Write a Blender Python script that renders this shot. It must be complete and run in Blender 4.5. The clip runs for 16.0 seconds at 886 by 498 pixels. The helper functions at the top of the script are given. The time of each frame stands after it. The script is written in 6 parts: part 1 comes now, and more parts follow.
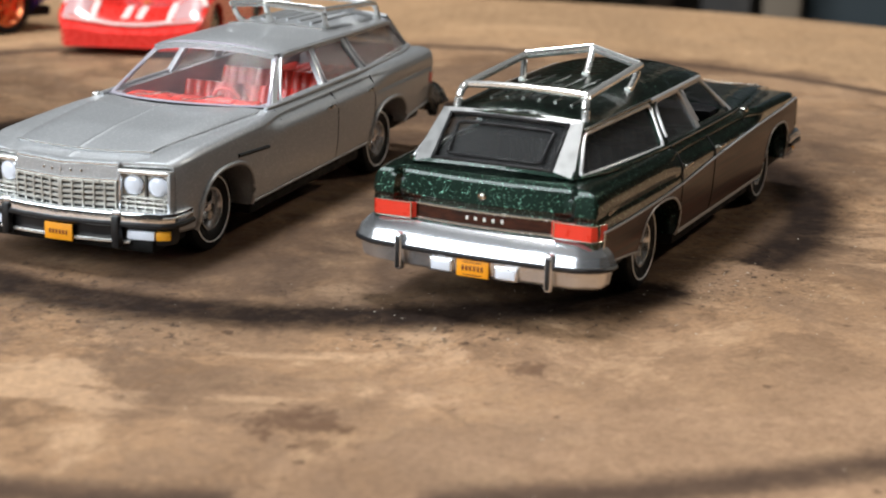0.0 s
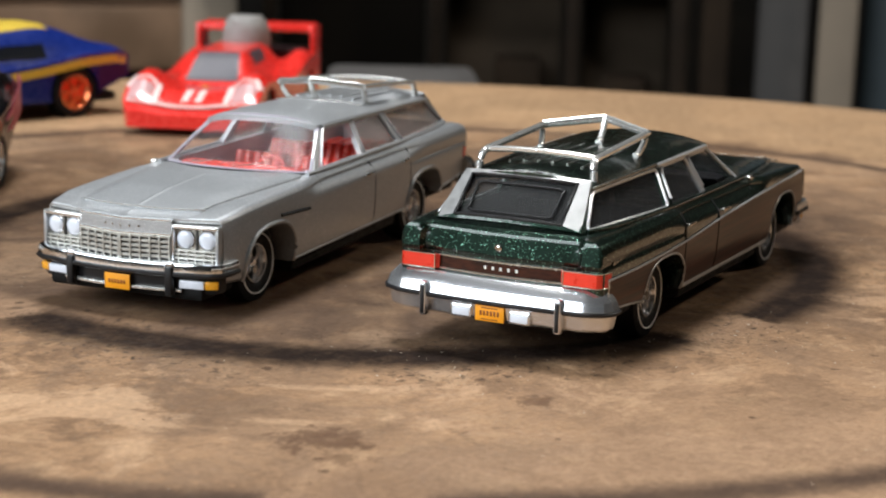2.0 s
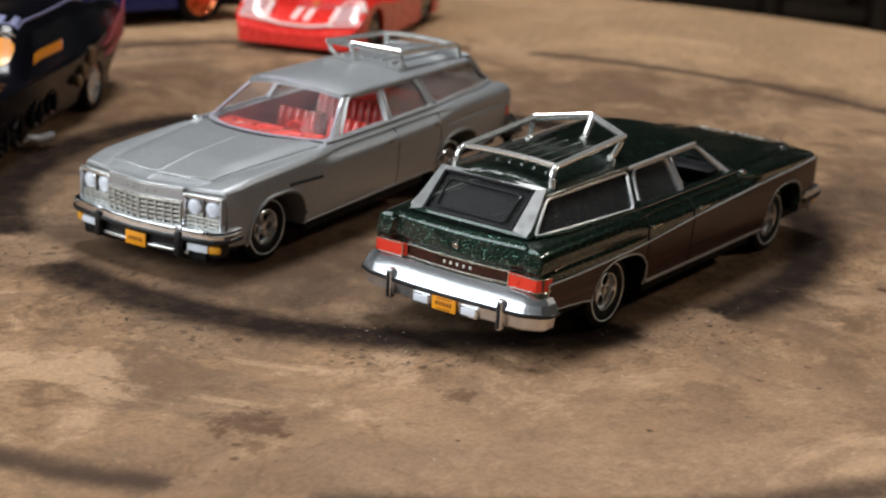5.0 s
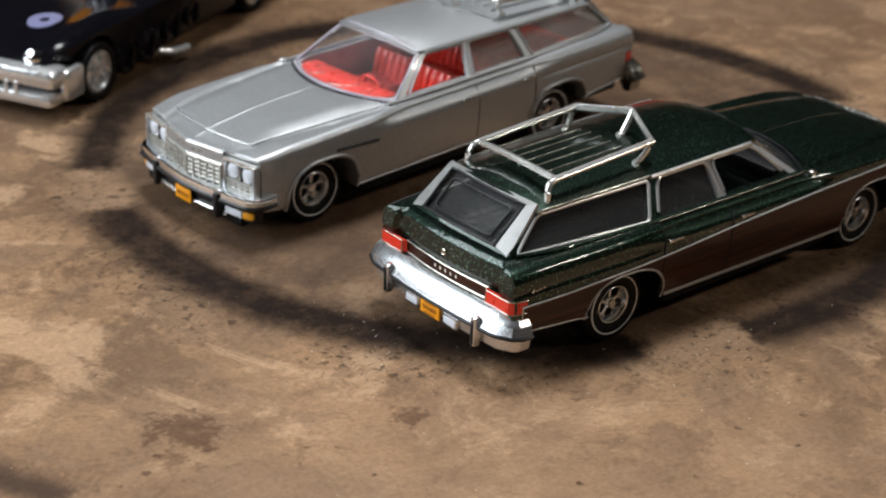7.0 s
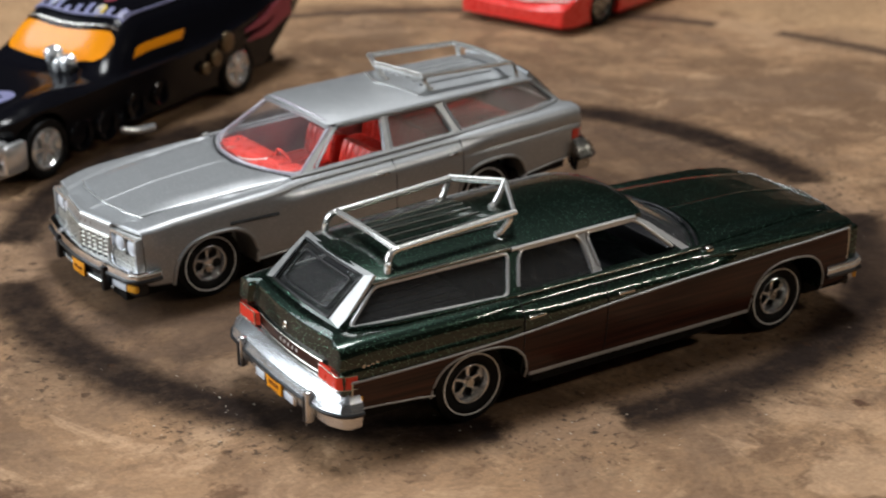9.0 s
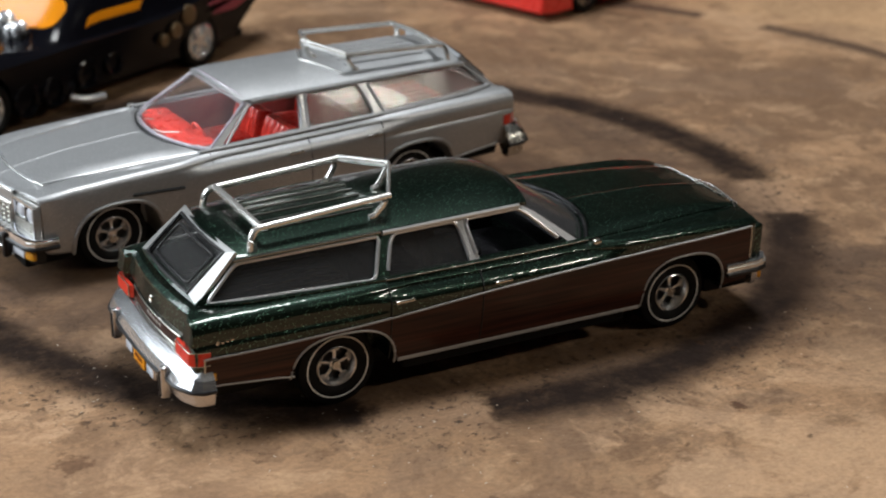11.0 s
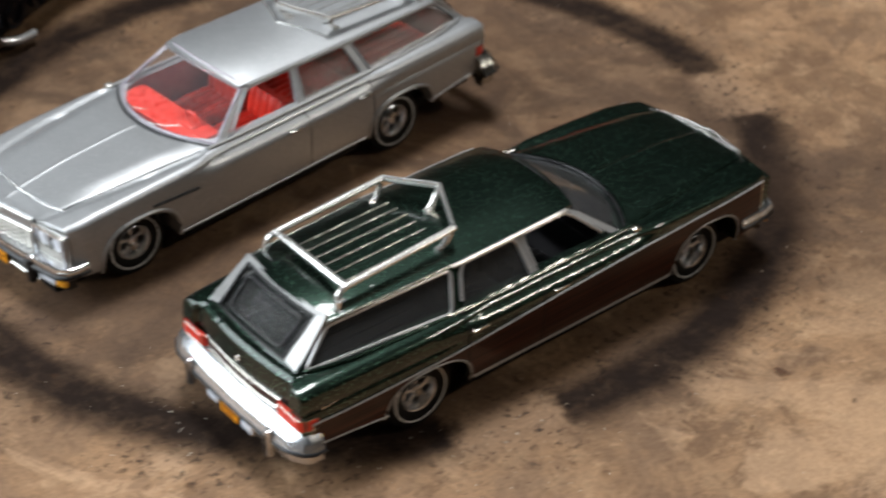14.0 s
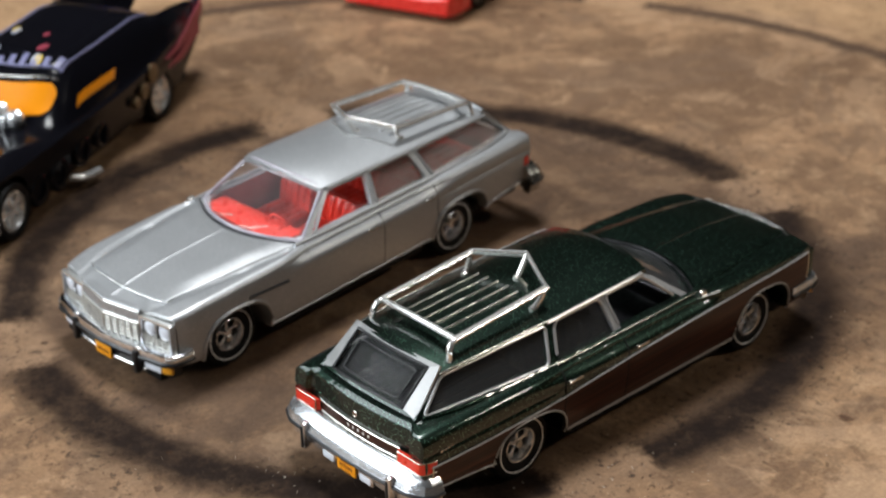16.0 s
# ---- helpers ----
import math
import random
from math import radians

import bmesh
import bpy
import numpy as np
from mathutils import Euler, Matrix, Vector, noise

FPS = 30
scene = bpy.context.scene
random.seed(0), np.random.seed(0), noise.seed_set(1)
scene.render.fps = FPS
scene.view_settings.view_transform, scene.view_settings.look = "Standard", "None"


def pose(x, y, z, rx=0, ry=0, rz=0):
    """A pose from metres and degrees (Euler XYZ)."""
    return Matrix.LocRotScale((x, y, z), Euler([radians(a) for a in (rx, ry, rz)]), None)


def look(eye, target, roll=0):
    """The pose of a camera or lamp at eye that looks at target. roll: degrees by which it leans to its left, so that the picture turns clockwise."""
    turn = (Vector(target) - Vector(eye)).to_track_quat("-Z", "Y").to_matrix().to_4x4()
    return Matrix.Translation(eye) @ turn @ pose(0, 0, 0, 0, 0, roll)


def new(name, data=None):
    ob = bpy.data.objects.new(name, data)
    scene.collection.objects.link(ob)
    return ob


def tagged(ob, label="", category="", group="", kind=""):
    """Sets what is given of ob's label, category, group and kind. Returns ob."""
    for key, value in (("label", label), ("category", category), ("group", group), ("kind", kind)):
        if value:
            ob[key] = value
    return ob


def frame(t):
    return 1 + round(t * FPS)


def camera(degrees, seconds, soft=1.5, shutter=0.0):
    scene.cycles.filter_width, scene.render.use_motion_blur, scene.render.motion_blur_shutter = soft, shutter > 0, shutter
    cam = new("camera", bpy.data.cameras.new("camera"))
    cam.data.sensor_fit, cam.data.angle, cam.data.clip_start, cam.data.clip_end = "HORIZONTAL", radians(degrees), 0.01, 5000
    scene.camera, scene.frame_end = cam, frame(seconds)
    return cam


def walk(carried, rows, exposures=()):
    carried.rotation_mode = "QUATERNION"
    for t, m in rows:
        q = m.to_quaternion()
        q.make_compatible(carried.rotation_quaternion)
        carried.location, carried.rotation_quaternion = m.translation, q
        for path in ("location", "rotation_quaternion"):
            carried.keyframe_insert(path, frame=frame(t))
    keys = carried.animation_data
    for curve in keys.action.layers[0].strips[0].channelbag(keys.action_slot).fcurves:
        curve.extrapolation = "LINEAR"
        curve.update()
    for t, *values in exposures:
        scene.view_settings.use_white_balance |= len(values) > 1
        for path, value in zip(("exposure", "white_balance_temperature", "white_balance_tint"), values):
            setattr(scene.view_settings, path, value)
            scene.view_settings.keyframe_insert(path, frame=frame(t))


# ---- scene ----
# All shapes are drawn in millimetres (toy cars, about 1:64) and scaled to metres when linked.
MM = 0.001
cam = camera(30.06, 16.0, soft=1.9, shutter=0.5)
PATH = [
    (0, (-0.20571, -0.07138, 0.05452), (-0.03107, 0.01121, 0.00275), 1.47),
    (0.5, (-0.21148, -0.07152, 0.05393), (-0.03646, 0.01128, 0.00383), 1.51),
    (1, (-0.21635, -0.07358, 0.05394), (-0.04083, 0.01006, 0.00709), 1.56),
    (1.5, (-0.21948, -0.07519, 0.05404), (-0.04398, 0.00975, 0.00949), 1.45),
    (2, (-0.22096, -0.08411, 0.05339), (-0.04726, 0.00644, 0.01301), 1.33),
    (2.5, (-0.22158, -0.09016, 0.05229), (-0.05314, 0.01071, 0.01416), 1.13),
    (3, (-0.21883, -0.09825, 0.05230), (-0.05443, 0.00974, 0.01606), 1.50),
    (3.5, (-0.21738, -0.10590, 0.05494), (-0.05594, 0.00382, 0.01136), 2.25),
    (4, (-0.21582, -0.10900, 0.06362), (-0.05880, -0.00098, 0.00298), 2.80),
    (4.5, (-0.21612, -0.11313, 0.07447), (-0.05910, -0.00445, 0.01504), 3.43),
    (4.7, (-0.21695, -0.11475, 0.07587), (-0.06008, -0.00584, 0.01645), 3.40),
    (6.8, (-0.17182, -0.14445, 0.10474), (-0.05016, -0.00935, 0.02140), 2.89),
    (7, (-0.16811, -0.14556, 0.10683), (-0.05223, -0.00813, 0.01916), 2.65),
    (7.5, (-0.15523, -0.15202, 0.10413), (-0.04317, -0.01193, 0.01571), 2.23),
    (8, (-0.14393, -0.15590, 0.10118), (-0.03753, -0.00844, 0.01788), 1.11),
    (8.5, (-0.13443, -0.15932, 0.10004), (-0.03298, -0.00535, 0.02258), 0.47),
    (9, (-0.12777, -0.16648, 0.10001), (-0.02879, -0.01037, 0.02365), 0.20),
    (9.5, (-0.12188, -0.17377, 0.09718), (-0.02676, -0.01516, 0.02105), -0.05),
    (10, (-0.11828, -0.17917, 0.09631), (-0.02566, -0.01852, 0.02139), 0.31),
    (10.2, (-0.11524, -0.17907, 0.09432), (-0.02318, -0.01802, 0.01957), 0.69),
    (12.3, (-0.09535, -0.16695, 0.12294), (-0.01254, -0.01609, 0.02105), 2.46),
    (12.5, (-0.09661, -0.16304, 0.12727), (-0.01344, -0.01597, 0.02025), 1.72),
    (13, (-0.10264, -0.15132, 0.13733), (-0.01219, -0.01043, 0.02794), 0.27),
    (13.5, (-0.11157, -0.14771, 0.14151), (-0.01049, -0.01997, 0.02547), 1.34),
    (14, (-0.12799, -0.14027, 0.14479), (-0.02404, -0.01463, 0.02899), 0.58),
    (14.5, (-0.14379, -0.13642, 0.14429), (-0.03662, -0.00991, 0.03245), 0.52),
    (15, (-0.14733, -0.14243, 0.14683), (-0.03365, -0.01820, 0.03892), 0.73),
    (15.5, (-0.15602, -0.14356, 0.14238), (-0.03980, -0.01688, 0.04018), 0.16),
    (16, (-0.16250, -0.14626, 0.13577), (-0.04284, -0.01528, 0.04343), -0.54),
]
walk(cam, [(t, look(eye, target, roll)) for t, eye, target, roll in PATH],
     exposures=[(0.0, 0.47), (2.0, 0.45), (3.0, 0.48), (3.5, 0.50), (4.0, 0.10), (5.0, 0.09), (8.0, 0.15), (12.5, 0.15), (14.5, 0.21), (16.0, 0.21)])
cam.data.dof.use_dof = True
cam.data.dof.focus_distance = 0.205
cam.data.dof.aperture_fstop = 45.0

# ---- light: a dim room and three unseen lamps set from shadows and reflections: one above the table, a broad one behind the viewer and a small one to the side ----
world = bpy.data.worlds.new("room_light")
scene.world = world
world.use_nodes = True
world.node_tree.nodes["Background"].inputs[0].default_value = (1.0, 0.93, 0.86, 1)
world.node_tree.nodes["Background"].inputs[1].default_value = 0.004


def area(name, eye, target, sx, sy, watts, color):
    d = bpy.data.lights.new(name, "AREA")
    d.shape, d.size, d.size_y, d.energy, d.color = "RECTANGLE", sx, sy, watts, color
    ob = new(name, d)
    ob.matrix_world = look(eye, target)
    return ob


# bare area lamps, no fixture or window is built
area("overhead_area_lamp", (0.15, 0.21, 1.08), (0.0, 0.03, 0.0), 0.30, 0.30, 8.4, (0.975, 0.99, 1.0))
area("broad_area_lamp", (-0.98, 0.52, 0.66), (0.0, 0.03, 0.0), 1.20, 0.90, 19.0, (0.88, 0.95, 1.0))
area("side_lamp", (0.62, -0.66, 0.74), (0.0, 0.03, 0.0), 0.15, 0.08, 2.0, (1.0, 0.93, 0.82))


# ---- materials ----
def mat(name, color, rough=0.5, metal=0.0, spec=0.5, coat=0.0, coat_rough=0.05, trans=0.0, ior=1.45, emit=0.0, vary=0.0, vscale=900.0, bump=0.0, bscale=2500.0):
    m = bpy.data.materials.new(name)
    m.use_nodes = True
    nt = m.node_tree
    b = nt.nodes["Principled BSDF"]
    b.inputs["Base Color"].default_value = (*color, 1)
    b.inputs["Roughness"].default_value = rough
    b.inputs["Metallic"].default_value = metal
    b.inputs["Specular IOR Level"].default_value = spec
    b.inputs["Coat Weight"].default_value = coat
    b.inputs["Coat Roughness"].default_value = coat_rough
    b.inputs["Transmission Weight"].default_value = trans
    b.inputs["IOR"].default_value = ior
    if emit:
        b.inputs["Emission Color"].default_value = (*color, 1)
        b.inputs["Emission Strength"].default_value = emit
    tc = nt.nodes.new("ShaderNodeTexCoord")
    if vary:
        n = nt.nodes.new("ShaderNodeTexNoise")
        n.inputs["Scale"].default_value, n.inputs["Detail"].default_value = vscale, 6
        nt.links.new(tc.outputs["Object"], n.inputs["Vector"])
        r = nt.nodes.new("ShaderNodeMapRange")
        r.inputs[1].default_value, r.inputs[2].default_value = 0.3, 0.7
        r.inputs[3].default_value, r.inputs[4].default_value = 1 - vary, 1 + vary
        nt.links.new(n.outputs[0], r.inputs[0])
        x = nt.nodes.new("ShaderNodeVectorMath")
        x.operation = "SCALE"
        x.inputs[0].default_value = color
        nt.links.new(r.outputs[0], x.inputs["Scale"])
        nt.links.new(x.outputs[0], b.inputs["Base Color"])
        rr = nt.nodes.new("ShaderNodeMapRange")
        rr.inputs[1].default_value, rr.inputs[2].default_value = 0.3, 0.7
        rr.inputs[3].default_value, rr.inputs[4].default_value = max(rough * 0.75, 0.01), min(rough * 1.3, 1)
        nt.links.new(n.outputs[0], rr.inputs[0])
        nt.links.new(rr.outputs[0], b.inputs["Roughness"])
    if bump:
        n2 = nt.nodes.new("ShaderNodeTexNoise")
        n2.inputs["Scale"].default_value, n2.inputs["Detail"].default_value = bscale, 4
        nt.links.new(tc.outputs["Object"], n2.inputs["Vector"])
        bp = nt.nodes.new("ShaderNodeBump")
        bp.inputs["Strength"].default_value, bp.inputs["Distance"].default_value = bump, 0.0002
        nt.links.new(n2.outputs[0], bp.inputs["Height"])
        nt.links.new(bp.outputs[0], b.inputs["Normal"])
    return m


def flake_paint(name, dark, light, flake, amount, rough, coat=1.0, scale=6500.0, metal=0.6, tilt=0.12):
    """Metallic lacquer: a two-tone base with small bright flakes under a clear coat."""
    m = mat(name, dark, rough=rough, metal=metal, coat=coat, coat_rough=0.06)
    nt = m.node_tree
    b = nt.nodes["Principled BSDF"]
    tc = nt.nodes.new("ShaderNodeTexCoord")
    n = nt.nodes.new("ShaderNodeTexNoise")
    n.inputs["Scale"].default_value, n.inputs["Detail"].default_value = 500, 5
    v = nt.nodes.new("ShaderNodeTexVoronoi")
    v.inputs["Scale"].default_value = scale
    nt.links.new(tc.outputs["Object"], n.inputs["Vector"])
    nt.links.new(tc.outputs["Object"], v.inputs["Vector"])
    mix = nt.nodes.new("ShaderNodeMix")
    mix.data_type = "RGBA"
    mix.inputs["A"].default_value, mix.inputs["B"].default_value = (*dark, 1), (*light, 1)
    nt.links.new(n.outputs[0], mix.inputs["Factor"])
    sep = nt.nodes.new("ShaderNodeSeparateColor")
    nt.links.new(v.outputs["Color"], sep.inputs[0])
    g = nt.nodes.new("ShaderNodeMapRange")
    g.inputs[1].default_value, g.inputs[2].default_value = 1 - amount, 1.0
    nt.links.new(sep.outputs[0], g.inputs[0])
    mix2 = nt.nodes.new("ShaderNodeMix")
    mix2.data_type = "RGBA"
    mix2.inputs["B"].default_value = (*flake, 1)
    nt.links.new(mix.outputs["Result"], mix2.inputs["A"])
    nt.links.new(g.outputs[0], mix2.inputs["Factor"])
    nt.links.new(mix2.outputs["Result"], b.inputs["Base Color"])
    # every flake lies at a tilt of its own, the bright ones most
    sub = nt.nodes.new("ShaderNodeVectorMath")
    sub.operation = "SUBTRACT"
    sub.inputs[1].default_value = (0.5, 0.5, 0.5)
    nt.links.new(v.outputs["Color"], sub.inputs[0])
    sc = nt.nodes.new("ShaderNodeVectorMath")
    sc.operation = "SCALE"
    lean = nt.nodes.new("ShaderNodeMapRange")
    lean.inputs[3].default_value, lean.inputs[4].default_value = 0.10, tilt
    nt.links.new(g.outputs[0], lean.inputs[0])
    nt.links.new(lean.outputs[0], sc.inputs["Scale"])
    nt.links.new(sub.outputs[0], sc.inputs[0])
    geo = nt.nodes.new("ShaderNodeNewGeometry")
    add = nt.nodes.new("ShaderNodeVectorMath")
    nt.links.new(geo.outputs["Normal"], add.inputs[0])
    nt.links.new(sc.outputs[0], add.inputs[1])
    nrm = nt.nodes.new("ShaderNodeVectorMath")
    nrm.operation = "NORMALIZE"
    nt.links.new(add.outputs[0], nrm.inputs[0])
    nt.links.new(nrm.outputs[0], b.inputs["Normal"])
    # the clear coat lies in soft waves
    wave = nt.nodes.new("ShaderNodeTexNoise")
    wave.inputs["Scale"].default_value, wave.inputs["Detail"].default_value = 420, 3
    nt.links.new(tc.outputs["Object"], wave.inputs["Vector"])
    bp = nt.nodes.new("ShaderNodeBump")
    bp.inputs["Strength"].default_value, bp.inputs["Distance"].default_value = 0.5, 0.00022
    nt.links.new(wave.outputs[0], bp.inputs["Height"])
    nt.links.new(bp.outputs[0], b.inputs["Coat Normal"])
    return m


GREEN = flake_paint("green_flake_lacquer", (0.0070, 0.0165, 0.0115), (0.0105, 0.0240, 0.0168), (0.17, 0.38, 0.27), 0.075, 0.36, scale=8500.0, metal=0.88, tilt=0.75)
SILVER = flake_paint("silver_lacquer", (0.40, 0.415, 0.43), (0.45, 0.465, 0.48), (0.64, 0.65, 0.66), 0.18, 0.46, coat=0.34, scale=9000, metal=0.75)
CHROME = mat("chrome", (0.82, 0.84, 0.87), rough=0.12, metal=1.0, vary=0.06, bump=0.10)
DULL_CHROME = mat("dull_chrome", (0.50, 0.49, 0.46), rough=0.25, metal=1.0, vary=0.1)
TRIM = mat("silver_trim_paint", (0.37, 0.375, 0.38), rough=0.40, metal=0.15, vary=0.06)
FRAME = mat("bright_frame_paint", (0.40, 0.40, 0.395), rough=0.38, metal=0.60, vary=0.06)
SATIN = mat("satin_silver_plating", (0.70, 0.71, 0.73), rough=0.25, metal=0.92, bump=0.05)
RAIL = mat("pale_silver_rail", (0.80, 0.79, 0.76), rough=0.24, metal=0.80, bump=0.06, bscale=900)
WINDOW_TRIM = mat("dull_window_plating", (0.56, 0.56, 0.56), rough=0.30, metal=0.60, bump=0.06, bscale=900)
# bumped metal that stands in for broken glints on roof and belt edges
GLINT = mat("glint_strip_metal", (0.26, 0.27, 0.25), rough=0.22, metal=0.9, bump=0.9, bscale=700)
GRILLE = mat("dull_grille_plating", (0.52, 0.51, 0.47), rough=0.34, metal=0.55, vary=0.08)
DARK_CELL = mat("dark_recess", (0.085, 0.083, 0.078), rough=0.45, metal=0.4)
PALE_TRIM = mat("cast_bright_metal", (0.62, 0.60, 0.54), rough=0.22, metal=1.0, vary=0.08, bump=0.15)
BLACK_PLASTIC = mat("black_plastic", (0.008, 0.008, 0.009), rough=0.38, vary=0.15)
RUBBER = mat("tyre_rubber", (0.005, 0.005, 0.005), rough=0.58, spec=0.2, vary=0.2, bump=0.2)
WHITEWALL = mat("whitewall_paint", (0.82, 0.82, 0.80), rough=0.6, vary=0.06)
CHASSIS = mat("chassis_black", (0.005, 0.005, 0.005), rough=0.6, spec=0.2, vary=0.2)
SEAM = mat("panel_gap", (0.006, 0.007, 0.007), rough=0.7)
RED_LENS = mat("red_lens", (0.74, 0.040, 0.018), rough=0.32, coat=0.12, vary=0.06)
CLEAR_LENS = mat("milky_lens", (0.72, 0.76, 0.84), rough=0.15, coat=0.8, vary=0.04)
AMBER = mat("amber_lens", (0.75, 0.33, 0.02), rough=0.25, coat=0.5, vary=0.05)
PLATE = mat("plate_orange", (0.85, 0.33, 0.01), rough=0.45, vary=0.05)
PLATE_INK = mat("plate_ink", (0.25, 0.07, 0.01), rough=0.5)
WHITE_INK = mat("white_print", (0.75, 0.74, 0.70), rough=0.5)
RED_INT = mat("red_moulded_interior", (0.47, 0.026, 0.015), rough=0.30, coat=0.3, vary=0.08, bump=0.2)
BLACK_INT = mat("black_moulded_interior", (0.005, 0.005, 0.006), rough=0.45, spec=0.15, vary=0.2)
MILKY = mat("milky_edge_plastic", (0.40, 0.37, 0.42), rough=0.15, coat=0.6, vary=0.1)
SCREEN = mat("clear_scuffed_plastic", (0.88, 0.84, 0.85), rough=0.03, trans=0.98, ior=1.10, vary=0.12, vscale=260)
HAZY = mat("hazy_window_plastic", (0.52, 0.46, 0.42), rough=0.06, trans=0.84, ior=1.24, vary=0.10, vscale=300)
SMOKE = mat("smoked_window_plastic", (0.50, 0.50, 0.50), rough=0.03, trans=0.965, ior=1.12, bump=0.30, bscale=140)


def wood_decal():
    m = mat("woodgrain_print", (0.07, 0.02, 0.012), rough=0.42, spec=0.16, coat=0.32)
    nt = m.node_tree
    b = nt.nodes["Principled BSDF"]
    tc = nt.nodes.new("ShaderNodeTexCoord")
    mp = nt.nodes.new("ShaderNodeMapping")
    mp.inputs["Scale"].default_value = (60, 600, 1800)
    n = nt.nodes.new("ShaderNodeTexNoise")
    n.inputs["Scale"].default_value, n.inputs["Detail"].default_value = 1.0, 8
    nt.links.new(tc.outputs["Object"], mp.inputs[0])
    nt.links.new(mp.outputs[0], n.inputs["Vector"])
    cr = nt.nodes.new("ShaderNodeValToRGB")
    cr.color_ramp.elements[0].position, cr.color_ramp.elements[0].color = 0.30, (0.011, 0.0034, 0.0020, 1)
    cr.color_ramp.elements[1].position, cr.color_ramp.elements[1].color = 0.72, (0.058, 0.0160, 0.0077, 1)
    nt.links.new(n.outputs[0], cr.inputs[0])
    nt.links.new(cr.outputs[0], b.inputs["Base Color"])
    return m


WOODGRAIN = wood_decal()


class Nodes:
    """Shortcuts for building node trees."""

    def __init__(self, m):
        self.nt = m.node_tree

    def put(self, out, inp):
        self.nt.links.new(out, inp)

    def value(self, sock, v):
        if isinstance(v, bpy.types.NodeSocket):
            self.nt.links.new(v, sock)
        else:
            sock.default_value = v

    def math(self, op, a, b=0.0, c=0.0, clamp=False):
        n = self.nt.nodes.new("ShaderNodeMath")
        n.operation, n.use_clamp = op, clamp
        for s, v in zip(n.inputs, (a, b, c)):
            self.value(s, v)
        return n.outputs[0]

    def ramp(self, v, a, b, lo=0.0, hi=1.0, smooth=True):
        n = self.nt.nodes.new("ShaderNodeMapRange")
        n.interpolation_type = "SMOOTHSTEP" if smooth else "LINEAR"
        for s, x in zip(n.inputs, (v, a, b, lo, hi)):
            self.value(s, x)
        return n.outputs[0]

    def noise(self, vec, scale, detail=6, rough=0.55, warp=0.0):
        n = self.nt.nodes.new("ShaderNodeTexNoise")
        n.inputs["Scale"].default_value, n.inputs["Detail"].default_value = scale, detail
        n.inputs["Roughness"].default_value, n.inputs["Distortion"].default_value = rough, warp
        self.put(vec, n.inputs["Vector"])
        return n.outputs[0]

    def mix(self, f, a, b, how="MIX"):
        n = self.nt.nodes.new("ShaderNodeMix")
        n.data_type, n.blend_type = "RGBA", how
        self.value(n.inputs["Factor"], f)
        self.value(n.inputs["A"], a if not isinstance(a, tuple) else (*a, 1))
        self.value(n.inputs["B"], b if not isinstance(b, tuple) else (*b, 1))
        return n.outputs["Result"]


